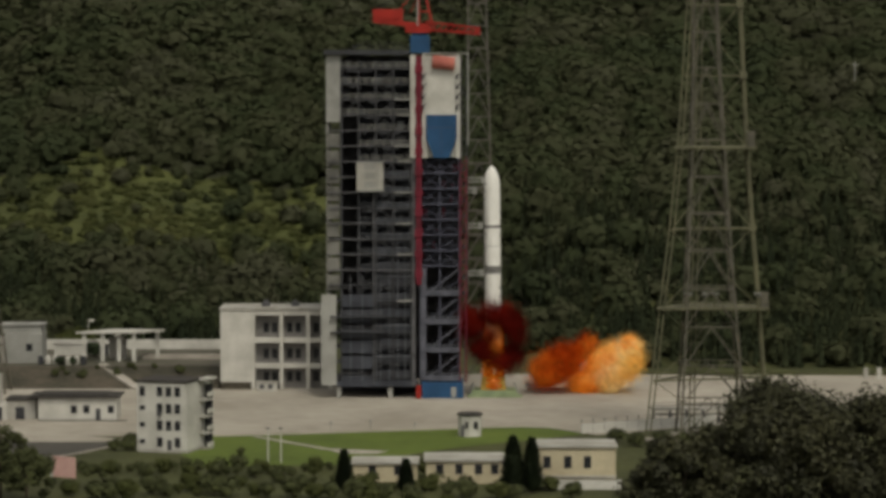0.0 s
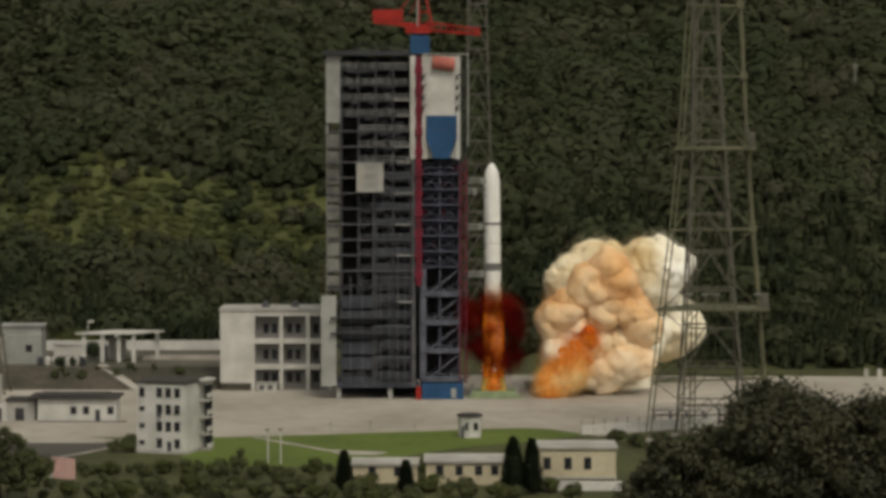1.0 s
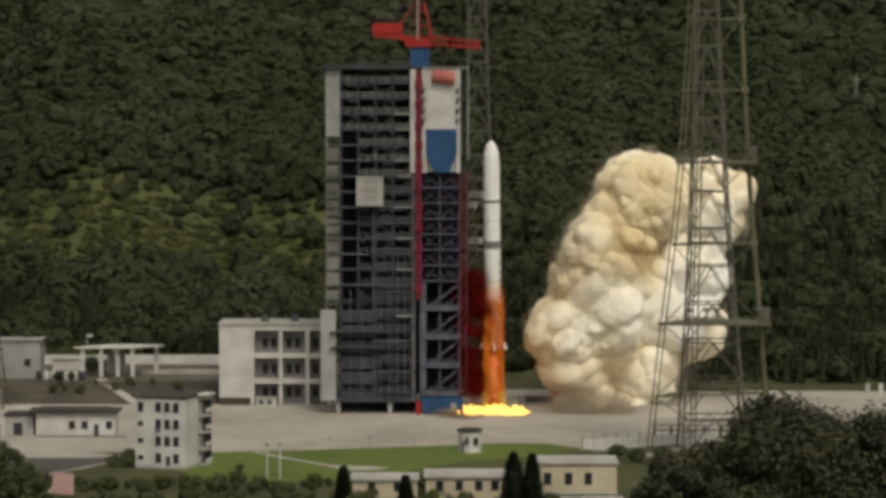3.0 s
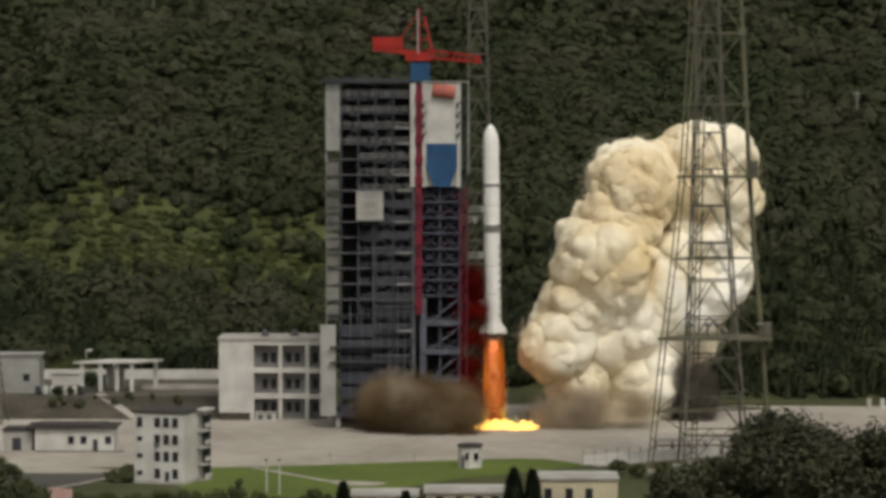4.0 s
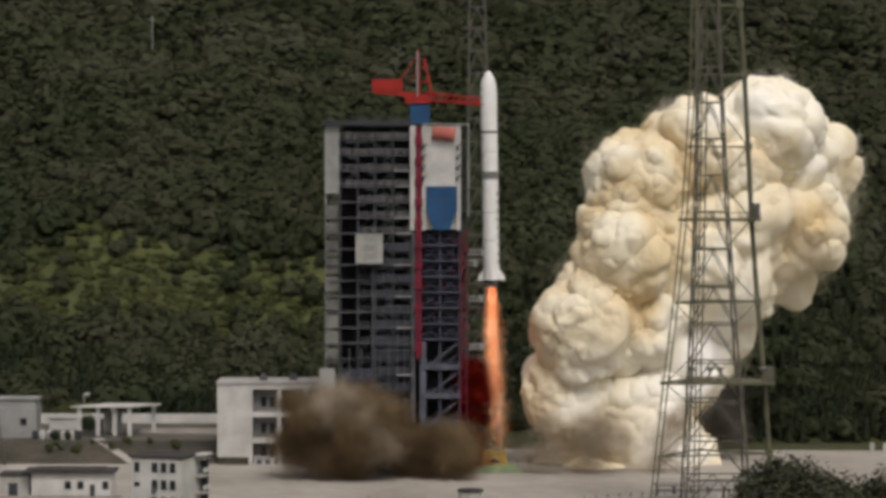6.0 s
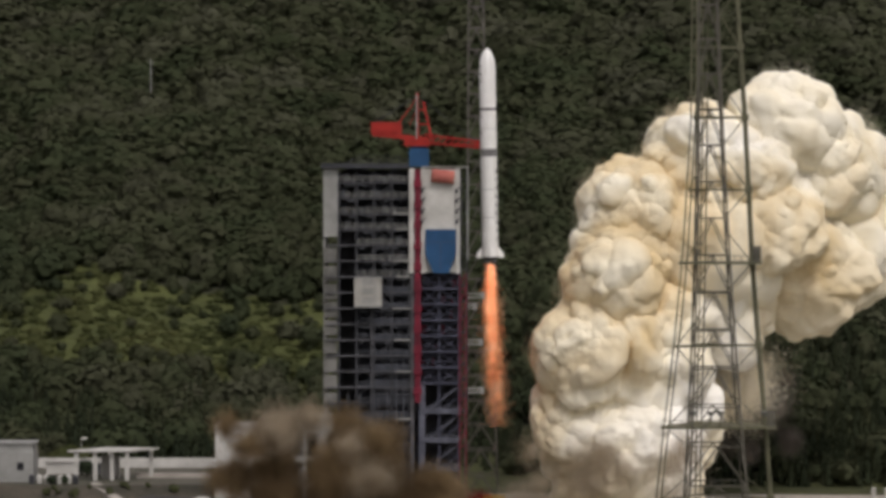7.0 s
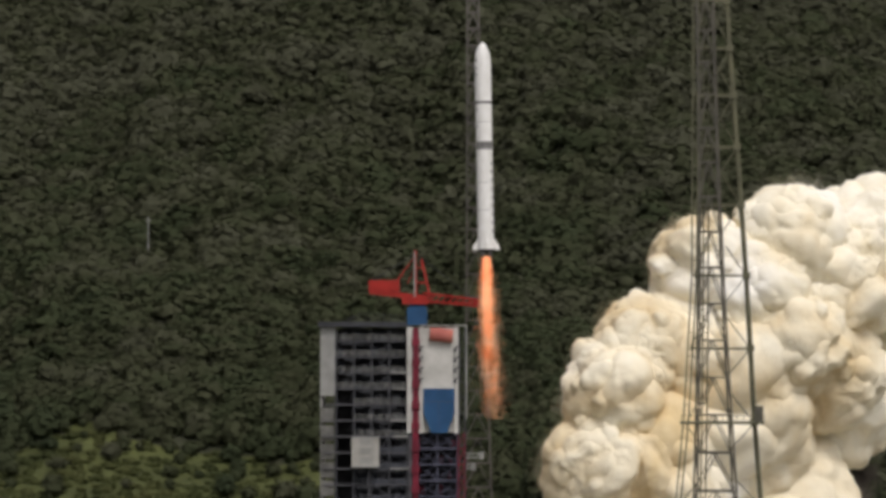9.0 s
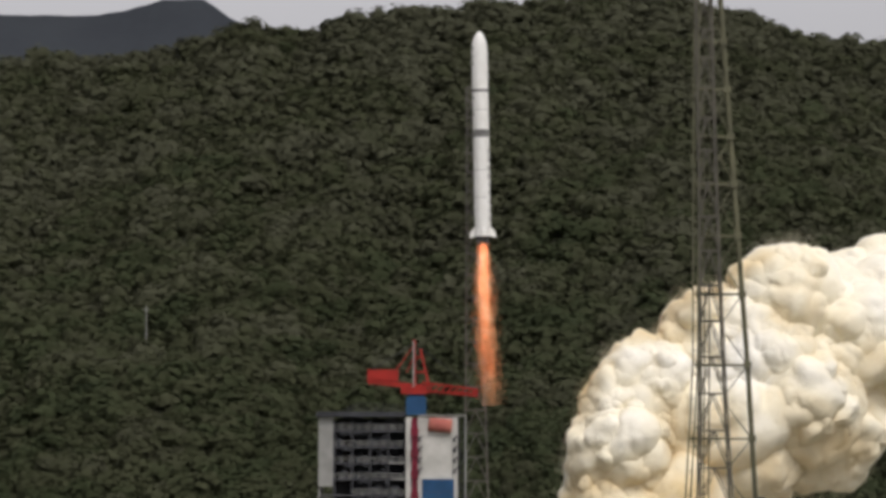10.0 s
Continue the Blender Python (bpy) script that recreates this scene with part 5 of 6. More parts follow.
# ---- foreground plants ----
def leafy(name, label, place, height, spread, clumps, leaves, size, mat, seed, group=""):
    """A tree: tapered trunk, limbs, and a crown of leaf clumps with gaps."""
    rng = random.Random(seed)
    t = thing(name, label, "tree", group, m=pose(*place))
    b = Build()
    b.smooth = True
    b.turned([(height * 0.03, -1.5), (height * 0.024, height * 0.25), (height * 0.012, height * 0.7)], 10)
    centres = []
    for i in range(clumps):
        a, u = rng.uniform(0, 6.283), rng.random()
        zz = height * (0.34 + 0.62 * u)
        rad = spread * math.sqrt(rng.uniform(0.1, 1)) * math.sin(math.pi * (0.16 + 0.8 * u)) ** 0.7
        centres.append(Vector((rad * math.cos(a), rad * math.sin(a), zz + rng.uniform(-0.6, 0.6))))
    for c in centres[::4]:
        s = Vector((0, 0, max(height * 0.2, c.z - height * 0.22)))
        b.beam(s, c, height * 0.008, n=5)
    part("trunk", b, BARK, t)
    vs, fs = [], []
    for c in centres:
        cr = spread * rng.uniform(0.14, 0.26)
        for _ in range(leaves):
            d = Vector((rng.gauss(0, 1), rng.gauss(0, 1), rng.gauss(0, 0.75))).normalized() * cr * rng.uniform(0.35, 1.08)
            p = c + d
            n = (d + Vector((rng.uniform(-1, 1), rng.uniform(-1, 1), rng.uniform(0, 1.4))) * cr * 0.6).normalized()
            e = n.orthogonal().normalized()
            f = n.cross(e)
            w = rng.uniform(0, 6.28)
            e, f = e * math.cos(w) + f * math.sin(w), f * math.cos(w) - e * math.sin(w)
            s = size * rng.uniform(0.6, 1.3)
            k = len(vs)
            vs += [p - e * s * 1.3, p + f * s * 0.6, p + e * s * 1.3 - n * s * 0.3, p - f * s * 0.6]
            fs.append((k, k + 1, k + 2, k + 3))
    me = bpy.data.meshes.new("crown")
    me.from_pydata([v[:] for v in vs], [], fs)
    me.materials.append(mat)
    part("crown", me, mat, t)
    return t


def cypress(place, h, r, seed):
    t = thing("cypress", "dark narrow cypress beside the cream house", "tree", "cypresses by the houses", m=pose(*place))
    rng = random.Random(seed)
    part("trunk", Build().turned([(0.18, -0.3), (0.1, h * 0.6)], 8), BARK, t)
    vs, fs = [], []
    for i in range(1500):
        u = rng.random()
        rr = r * min(1, u * 6) ** 0.5 * (1 - u) ** 0.55 * 1.15 * rng.uniform(0.75, 1.05)
        a = rng.uniform(0, 6.283)
        p = Vector((rr * math.cos(a), rr * math.sin(a), h * (0.04 + 0.96 * u)))
        o = Vector((math.cos(a), math.sin(a), 1.2)).normalized()
        e = Vector((-math.sin(a), math.cos(a), 0))
        k = len(vs)
        s = rng.uniform(0.2, 0.4)
        vs += [p - e * s * 0.6, p + e * s * 0.6, p + o * s * 2.2]
        fs.append((k, k + 1, k + 2))
    core, cf = ball(2, seed, 0.3, 2)
    k = len(vs)
    vs += [Vector((x * r * 0.62, y * r * 0.62, h * (0.48 + 0.42 * z))) for x, y, z in core]
    fs += [tuple(int(i) + k for i in f) for f in cf]
    me = bpy.data.meshes.new("crown")
    me.from_pydata([v[:] for v in vs], [], fs)
    me.materials.append(CYPRESS)
    part("crown", me, CYPRESS, t)


def bush(place, r, seed, mat, label="rounded green bush by the buildings"):
    t = thing("bush", label, "bush", "bushes in the grounds", m=pose(*place))
    rng = random.Random(seed)
    kinds = [(v, np.array(f, dtype=np.int32)) for v, f in (tuft(seed + i, 1, 70, 0.26) for i in range(3))]
    put = []
    for i in range(6):
        s = r * rng.uniform(0.42, 0.68)
        o = np.array([rng.uniform(-0.5, 0.5) * r, rng.uniform(-0.5, 0.5) * r, s * 0.7 + rng.uniform(0, 0.6) * r], dtype=np.float32)
        put.append((i % 3, np.eye(3, dtype=np.float32) * s, o))
    part("crown", crowns("crown", put, kinds, mat), mat, t)
    part("trunk", Build().turned([(0.1, -0.2), (0.08, r * 0.6)], 6), BARK, t)


def poles():
    for x, y, h in ((-98, 400, 15), (118, 250, 11)):
        t = thing("utility_pole", "thin pale utility pole among the hillside trees", "pole", "poles on the hillside", m=pose(x, y, rise(x, y)))
        part("shaft", Build().turned([(0.22, -1), (0.15, h)], 8), LIGHT_GREY, t)
        part("crossarm", Build().box(-1.0, 1.0, -0.1, 0.1, h - 1.2, h - 0.95), LIGHT_GREY, t)


poles()
service_tower()
tower_crane()
ROCKET = rocket()
launch_stand()
trench()
lightning_tower()
office_block()
frame_building()
hut()
low_buildings()


def plants():
    # broad dark trees on the slope below the camera
    leafy("tree", "large dark broadleaf tree on the near slope", (28.4, -325, 16.4), 20.4, 8.4, 170, 200, 0.21, LEAF, 21, "foreground trees")
    leafy("tree", "dark broadleaf tree with an open crown", (19.6, -328, 15), 18.0, 5.0, 90, 160, 0.2, LEAF, 22, "foreground trees")
    leafy("tree", "dark bushy tree on the near slope", (37.6, -322, 15.8), 19.6, 7.2, 130, 180, 0.21, LEAF, 23, "foreground trees")
    leafy("tree", "dark broadleaf tree beside the road", (-66, -142, 0), 10.5, 5.2, 60, 60, 0.3, BUSH, 24, "trees by the road")
    leafy("tree", "dark broadleaf tree near the pink board", (-61.5, -146, 0), 7.5, 4.6, 50, 60, 0.3, BUSH, 25, "trees by the road")
    cypress((10.6, -136, 0), 8.4, 1.9, 31)
    cypress((13.4, -136, 0), 8.2, 1.6, 32)
    cypress((-15.0, -134, 0), 6.0, 1.2, 33)
    cypress((-5.6, -137, 0), 5.0, 1.1, 34)
    rng = random.Random(9)
    for i in range(26):
        x = -56 + i * 3.0 + rng.uniform(-1, 1)
        bush((x, -139 + rng.uniform(-3, 6), 0), rng.uniform(1.3, 2.6), 50 + i, BUSH if i % 3 else SHRUB)
    for i in range(30):
        x = -62 + i * 2.1 + rng.uniform(-0.8, 0.8)
        bush((x, -113 + rng.uniform(-4, 4) - max(0, x + 10) * 0.2, 0), rng.uniform(0.8, 1.9), 90 + i, BUSH if i % 4 else SHRUB)
    for i in range(46):
        x = -60 + rng.random() * 62
        bush((x, -107 - rng.random() * 36 - max(0, x + 20) * 0.25, 0), rng.uniform(0.6, 1.5), 300 + i, BUSH if i % 3 else SHRUB)
    for i in range(14):
        y = 15 + 8 * rng.random() ** 0.6
        bush((-96 + 48 * rng.random(), y, (y - 12) * 0.29), rng.uniform(0.5, 1.5), 360 + i, BUSH)
    for x, y, r in ((-55.4, -86, 1.4), (-52.6, -86, 2.0), (-34, -92, 1.0), (-80, 26, 1.3), (-77.4, 26, 1.2), (-75.5, 45, 2.2), (30, -75, 1.6), (33, -80, 1.8), (37, -76, 1.5), (41, -84, 2.0)):
        bush((x, y, 3.5 if y > 20 else 0), r, int(200 + x), CYPRESS if y > 20 else BUSH)


plants()


# ---- exhaust smoke, fire and dust ----
# Billows of the exhaust cloud: seconds, centre, radius.
LOBES = {
    'A': [(0, 29.8, 20.0, -2.5, 2.2), (0.5, 31.2, 14.0, 13.8, 5.9), (1, 31.7, 14.0, 22.9, 8.6), (1.5, 42.0, 14.0, 30.0, 9.8), (2, 41.0, 14.0, 34.5, 11.2), (3.5, 39.5, 14.0, 45.6, 10.3), (4.5, 37.4, 14.0, 48.9, 10.9), (5.5, 39.5, 14.0, 55.3, 11.5), (7, 38.0, 14.0, 59.8, 12.1), (9, 40.7, 14.0, 65.0, 11.0), (10, 41.2, 14.0, 74.4, 11.4)],
    'B': [(0, 32.5, 20.0, -2.5, 2.2), (0.5, 38.6, 20.0, 13.8, 6.0), (1, 43.7, 20.0, 23.7, 8.1), (1.5, 52.3, 20.0, 27.4, 8.7), (2, 53.4, 20.0, 31.4, 9.3), (3.5, 53.8, 20.0, 44.3, 11.6), (4.5, 52.4, 20.0, 52.2, 12.5), (5.5, 51.1, 20.0, 58.7, 13.3), (7, 52.1, 20.0, 70.0, 12.8), (9, 53.1, 20.0, 79.2, 12.8), (10, 54.6, 20.0, 83.5, 12.2)],
    'C': [(0, 26.5, 20.0, -2.5, 2.2), (0.5, 25.9, 10.0, 12.7, 4.8), (1, 25.8, 10.0, 22.1, 6.3), (1.5, 24.6, 10.0, 22.8, 6.8), (2, 33.0, 10.0, 26.5, 9.0), (3.5, 32.4, 10.0, 32.0, 11.6), (4.5, 32.2, 10.0, 29.8, 11.8), (5.5, 36.5, 10.0, 39.6, 10.8), (7, 34.4, 10.0, 45.3, 12.0), (9, 34.4, 10.0, 54.5, 12.0), (10, 35.4, 10.0, 61.1, 12.5)],
    'D': [(0, 29.9, 20.0, -2.5, 2.2), (0.5, 34.0, 22.0, 7.2, 6.6), (1, 38.0, 22.0, 11.9, 9.9), (1.5, 40.5, 21.0, 14.5, 11.8), (2, 43.0, 20.0, 18.5, 13.8), (3.5, 43.6, 22.0, 22.2, 14.6), (4.5, 48.0, 22.0, 32.5, 15.7), (5.5, 50.2, 22.0, 36.8, 16.9), (7, 53.4, 22.0, 52.9, 18.0), (9, 55.5, 22.0, 60.0, 19.8), (10, 55.3, 22.0, 65.6, 21.0)],
    'E': [(0, 26.2, 20.0, -2.5, 2.2), (0.5, 25.5, 8.0, 5.7, 4.6), (1, 26.5, 8.0, 9.5, 7.4), (1.5, 22.9, 8.0, 7.6, 6.6), (2, 23.4, 8.0, 11.5, 7.4), (3.5, 23.6, 8.0, 16.8, 8.5), (4.5, 22.0, 8.0, 15.0, 9.0), (5.5, 27.2, 8.0, 23.9, 10.0), (7, 27.6, 8.0, 30.8, 10.8), (9, 29.8, 8.0, 40.2, 11.4), (10, 33.5, 8.0, 43.7, 12.5)],
    'F': [(0, 32.4, 20.0, -2.5, 2.2), (0.5, 40.2, 26.0, 6.2, 5.1), (1, 47.7, 26.0, 11.5, 7.3), (1.5, 51.2, 26.0, 11.2, 8.0), (2, 52.9, 26.0, 12.3, 8.8), (3.5, 49.3, 26.0, 15.9, 9.5), (4.5, 48.1, 26.0, 18.2, 9.6), (5.5, 46.6, 26.0, 19.2, 11), (7, 43.5, 26.0, 17.1, 15.2), (9, 44.0, 26.0, 25.9, 15.5), (10, 45.4, 26.0, 29.6, 18.8)],
    'G': [(0, 28.0, 20.0, -2.5, 2.2), (0.5, 29.7, 12.0, 3.7, 4.2), (1, 31.7, 12.0, 5.8, 5.9), (1.5, 31.6, 12.0, 5.5, 5.5), (2, 30.5, 12.0, 6.6, 6.3), (3.5, 28.1, 12.0, 8.0, 8.0), (4.5, 27.0, 12.0, 7.9, 8.6), (5.5, 24.4, 12.0, 11.1, 9.7), (7, 26.7, 12.0, 17.1, 9.7), (9, 24.4, 12.0, 21.2, 10.9), (10, 24.4, 12.0, 22.8, 10.9)],
    'H': [(3.5, 48.2, 22.0, 34.9, 8.1), (4.5, 61.8, 22.0, 49.9, 12.2), (5.5, 63.9, 22.0, 61.8, 13.0), (7, 69.4, 22.0, 75.8, 13.0), (9, 70.3, 22.0, 84.9, 13.4), (10, 69.0, 22.0, 91.0, 13.4)],
    'I': [(3.5, 48.4, 24.0, 27.9, 8.2), (4.5, 60.9, 24.0, 38.2, 11.4), (5.5, 71.1, 24.0, 46.0, 11.7), (7, 74.3, 24.0, 47.2, 12.8), (9, 76.1, 24.0, 60.0, 14.5), (10, 75.8, 24.0, 67.0, 15.5)],
    'J': [(3.5, 50.4, 34.0, 30.8, 7.1), (4.5, 60.8, 34.0, 40.2, 9.5), (5.5, 72.3, 34.0, 55.1, 11.3), (7, 81.4, 34.0, 66.3, 13.7), (9, 88.0, 34.0, 83.0, 16.6), (10, 89.0, 34.0, 87.5, 17.8)],
    'K': [(4.5, 56.3, 36.0, 34.2, 9.5), (5.5, 66.7, 36.0, 42.1, 10.7), (7, 91.0, 36.0, 56.3, 11.9), (9, 100.0, 36.0, 72.0, 16.0), (10, 103.0, 36.0, 78.0, 18.0)],
    'L': [(0, 27.0, 18.0, -2.5, 2.2), (1, 31.0, 12.0, 9.0, 6.5), (2, 33.0, 15.0, 12.0, 8.0), (3.5, 35.0, 15.0, 18.0, 11.0), (4.5, 38.0, 15.0, 21.0, 12.0), (5.5, 38.0, 15.0, 25.0, 13.0), (7, 40.0, 15.0, 32.0, 14.5), (9, 42.0, 15.0, 40.0, 16.5), (10, 42.0, 15.0, 46.0, 17.5)],
    'M': [(0, 28.0, 20.0, -2.5, 2.0), (1, 33.0, 18.0, 3.0, 4.0), (2, 38.0, 18.0, 4.5, 6.5), (3.5, 42.0, 16.0, 6.0, 9.0), (4.5, 40.0, 14.0, 7.0, 9.5), (5.5, 40.0, 14.0, 9.0, 10.5), (7, 38.0, 12.0, 12.0, 12.5), (9, 40.0, 12.0, 18.0, 14.5), (10, 42.0, 12.0, 22.0, 15.5)],
    'N': [(3.5, 52.0, 24.0, 25.0, 8.0), (4.5, 58.0, 24.0, 31.0, 9.5), (5.5, 60.0, 24.0, 34.0, 10.5), (7, 60.0, 24.0, 43.0, 11.0), (9, 62.0, 24.0, 54.0, 12.0), (10, 62.0, 24.0, 59.0, 13.0)],
    'O': [(0, 29.0, 20.0, -2.5, 2.2), (1, 31.0, 16.0, 14.0, 5.0), (2, 35.0, 13.0, 30.0, 8.0), (3.5, 35.5, 13.0, 39.0, 9.0), (4.5, 34.5, 13.0, 39.5, 9.3), (5.5, 38.0, 13.0, 47.5, 9.3), (7, 35.8, 12.0, 52.5, 9.6), (9, 37.2, 12.0, 60.0, 9.8), (10, 36.8, 12.0, 69.5, 10.4)],
    'Q': [(3.5, 50.0, 20.0, 38.0, 7.5), (4.5, 56.0, 20.0, 46.0, 10.0), (5.5, 58.0, 20.0, 54.0, 11.0), (7, 61.0, 17.0, 67.0, 12.0), (9, 63.0, 17.0, 75.0, 13.0), (10, 64.0, 17.0, 80.0, 13.0)],
    'R': [(3.5, 50.0, 18.0, 30.0, 7.0), (4.5, 54.0, 18.0, 36.0, 9.0), (5.5, 60.0, 18.0, 45.0, 10.5), (7, 65.0, 17.0, 57.0, 12.5), (9, 69.0, 17.0, 66.0, 14.0), (10, 70.0, 17.0, 72.0, 15.0)],
    'S': [(4.5, 60.0, 26.0, 44.0, 8.0), (5.5, 66.0, 26.0, 55.0, 9.0), (7, 77.0, 26.0, 68.0, 12.0), (9, 80.0, 24.0, 77.0, 14.0), (10, 82.0, 24.0, 83.0, 15.0)],
    'P': [(0, 28.0, 20.0, -2.5, 2.2), (1, 28.0, 14.0, 10.0, 5.0), (2, 27.0, 10.0, 19.0, 7.0), (3.5, 28.6, 10.0, 24.5, 8.4), (4.5, 27.2, 10.0, 22.5, 8.6), (5.5, 30.5, 10.0, 32.0, 9.2), (7, 31.0, 10.0, 38.0, 9.6), (9, 32.0, 10.0, 47.0, 10.0), (10, 33.0, 10.0, 52.0, 10.5)],
}
STEPS = (0, 0.5, 1, 1.5, 2, 2.75, 3.5, 4.5, 5.5, 6.25, 7, 8, 9, 10)


def along(rows, t):
    """The row at t, straight between the given ones."""
    ts = [r[0] for r in rows]
    return [float(np.interp(t, ts, [r[k] for r in rows])) for k in range(1, len(rows[0]))]


CORES = [joined("core_puff", [billowed(6, 50 + i, 0.34)], SMOKE) for i in range(6)]
PUFFS = [joined("puff", [billowed(5, 60 + i, 0.26)], SMOKE) for i in range(7)]
SMALL_PUFFS = [joined("small_puff", [billowed(4, 70 + i, 0.3)], SMOKE) for i in range(4)]

WISPS = [joined("fire_wisp", [ball(3, 80 + i, 0.3, 1.2, 3, 0.6, 0.14)], SMOKE) for i in range(4)]


def spray(name, seed, n, size):
    """A soft-edged haze of tiny flakes, thick in the middle and thin outside."""
    rng = random.Random(seed)
    b = Build()
    warp = Vector((seed, seed * 2.0, 0))
    while len(b.f) < n:
        p = Vector((rng.gauss(0, 0.42), rng.gauss(0, 0.42), rng.gauss(0, 0.4)))
        if p.length > 1.15 or noise.noise(p * 1.6 + warp) < rng.uniform(-0.6, 0.25):
            continue
        a = (p.normalized() + 0.3 * Vector((rng.gauss(0, 1), rng.gauss(0, 1), rng.gauss(0, 1)))).normalized()
        e = a.orthogonal().normalized() * size * rng.uniform(0.6, 1.3)
        f = a.cross(e)
        k = len(b.v)
        b.v += [tuple(p - e * 1.35 - f * 0.78), tuple(p + e * 1.35 - f * 0.78), tuple(p + f * 1.5)]
        b.f.append((k, k + 1, k + 2))
    return b.mesh(name, SMOKE)


HAZE = [spray("haze", 5 + i, 15000, 0.0125) for i in range(4)]
SOFT_HAZE = [spray("soft_haze", 35 + i, 11000, 0.01) for i in range(5)]
THIN_HAZE = [spray("thin_haze", 15 + i, 6000, 0.0095) for i in range(4)]
FIRE_HAZE = [spray("fire_haze", 25 + i, 7000, 0.0145) for i in range(4)]
GROUND_PUFFS = [joined("fire_lump", [ball(2, 90 + i, 0.7, 1.4, 2)], GROUND_FIRE) for i in range(3)]
MOVES = []


def puff(name, meshes, mat, parent, r, rows, rng, label="", turn=25):
    """One rigid lump of smoke of radius r that follows rows of (seconds, x, y, z), rolling slowly."""
    me = rng.choice(meshes)
    key = me.name + mat.name
    if key not in bpy.data.meshes:
        c = me.copy()
        c.name = key
        c.materials.clear()
        c.materials.append(mat)
    ob = new(name, bpy.data.meshes[key])
    ob.parent = parent
    ob.scale = (r * rng.uniform(0.9, 1.15), r * rng.uniform(0.9, 1.1), r * rng.uniform(0.85, 1.1))
    a = [rng.uniform(0, 360) for _ in range(3)]
    w = [rng.uniform(-turn, turn) for _ in range(2)]
    MOVES.append((ob, [(t, pose(x, y, z, a[0] + w[0] * t * 0.3, a[1] + w[1] * t * 0.3, a[2])) for t, x, y, z in rows]))
    return tagged(ob, label)


def exhaust_cloud():
    cloud = thing("exhaust_cloud", "towering cream and ochre rocket exhaust cloud", "smoke")
    rng = random.Random(17)
    pit = (28.0, 16.0)
    for key, rows in LOBES.items():
        late = rows[0][0] > 0
        n = 13
        end = rows[-1][4]
        core_r = 0.84 * end
        # the heart of the billow wells up from the trench once there is room for it
        ready = next((r[0] for r in rows if r[4] > core_r * 0.95), 7.0)
        ready = max(ready, 2.0)
        path = []
        for t in STEPS:
            x, y, z, r = along(rows, t)
            u = min(1.0, max(0.0, (t - ready + 1.6) / 1.6))
            path.append((t, pit[0] + (x - pit[0]) * u, pit[1] + (y - pit[1]) * u, -core_r * 1.5 + (z + core_r * 1.5) * u))
        puff("billow_core", CORES, SMOKE, cloud, core_r, path, rng, "broad swelling heart of the smoke", 8)
        small, wisps = 12, 13
        for i in range(n + small + wisps):
            large = i < n
            thin = i >= n + small
            k, total = (i - n - small, wisps) if thin else (i, 6) if i < 6 else (i - 6, 7) if large else (i - n, small)
            g = 2.39996 * k + 0.5 + (1.3 if large and i >= 6 else 0)
            zz = 1 - 2 * (k + 0.5) / total
            d = Vector((math.sqrt(1 - zz * zz) * math.cos(g), math.sqrt(1 - zz * zz) * math.sin(g), zz))
            d = (d + 0.35 * Vector((rng.uniform(-1, 1), rng.uniform(-1, 1), rng.uniform(-1, 1)))).normalized()
            pr = end * (rng.uniform(*((0.6, 0.74) if i < 6 else (0.38, 0.5))) if large else rng.choice(((0.36, 0.44, 0.54) if thin else (0.2, 0.26, 0.32))))
            born = next((s for s in np.arange(0, 10, 0.1) if along(rows, s)[3] > pr * 1.35 and s >= rows[0][0]), 5.0) if large or thin or late else 0.0
            path = []
            for t in STEPS:
                x, y, z, r = along(rows, t)
                p = Vector((x, y, z)) + d * max(0.0, r * 0.97 - pr * (1.03 if large else 0.84 if thin else 1.04))
                u = min(1.0, max(0.0, (t - born + 1.3) / 1.3)) if born > 0 else 1.0
                p = Vector((pit[0], pit[1], -pr * 1.6)).lerp(p, u)
                path.append((t, p.x, p.y, p.z))
            name = "billow" if large else "wisp" if thin else "puff"
            puff(name, PUFFS if i < 6 else SOFT_HAZE if thin else SMALL_PUFFS, SMOKE_HAZE if thin else SMOKE, cloud, pr, path, rng)


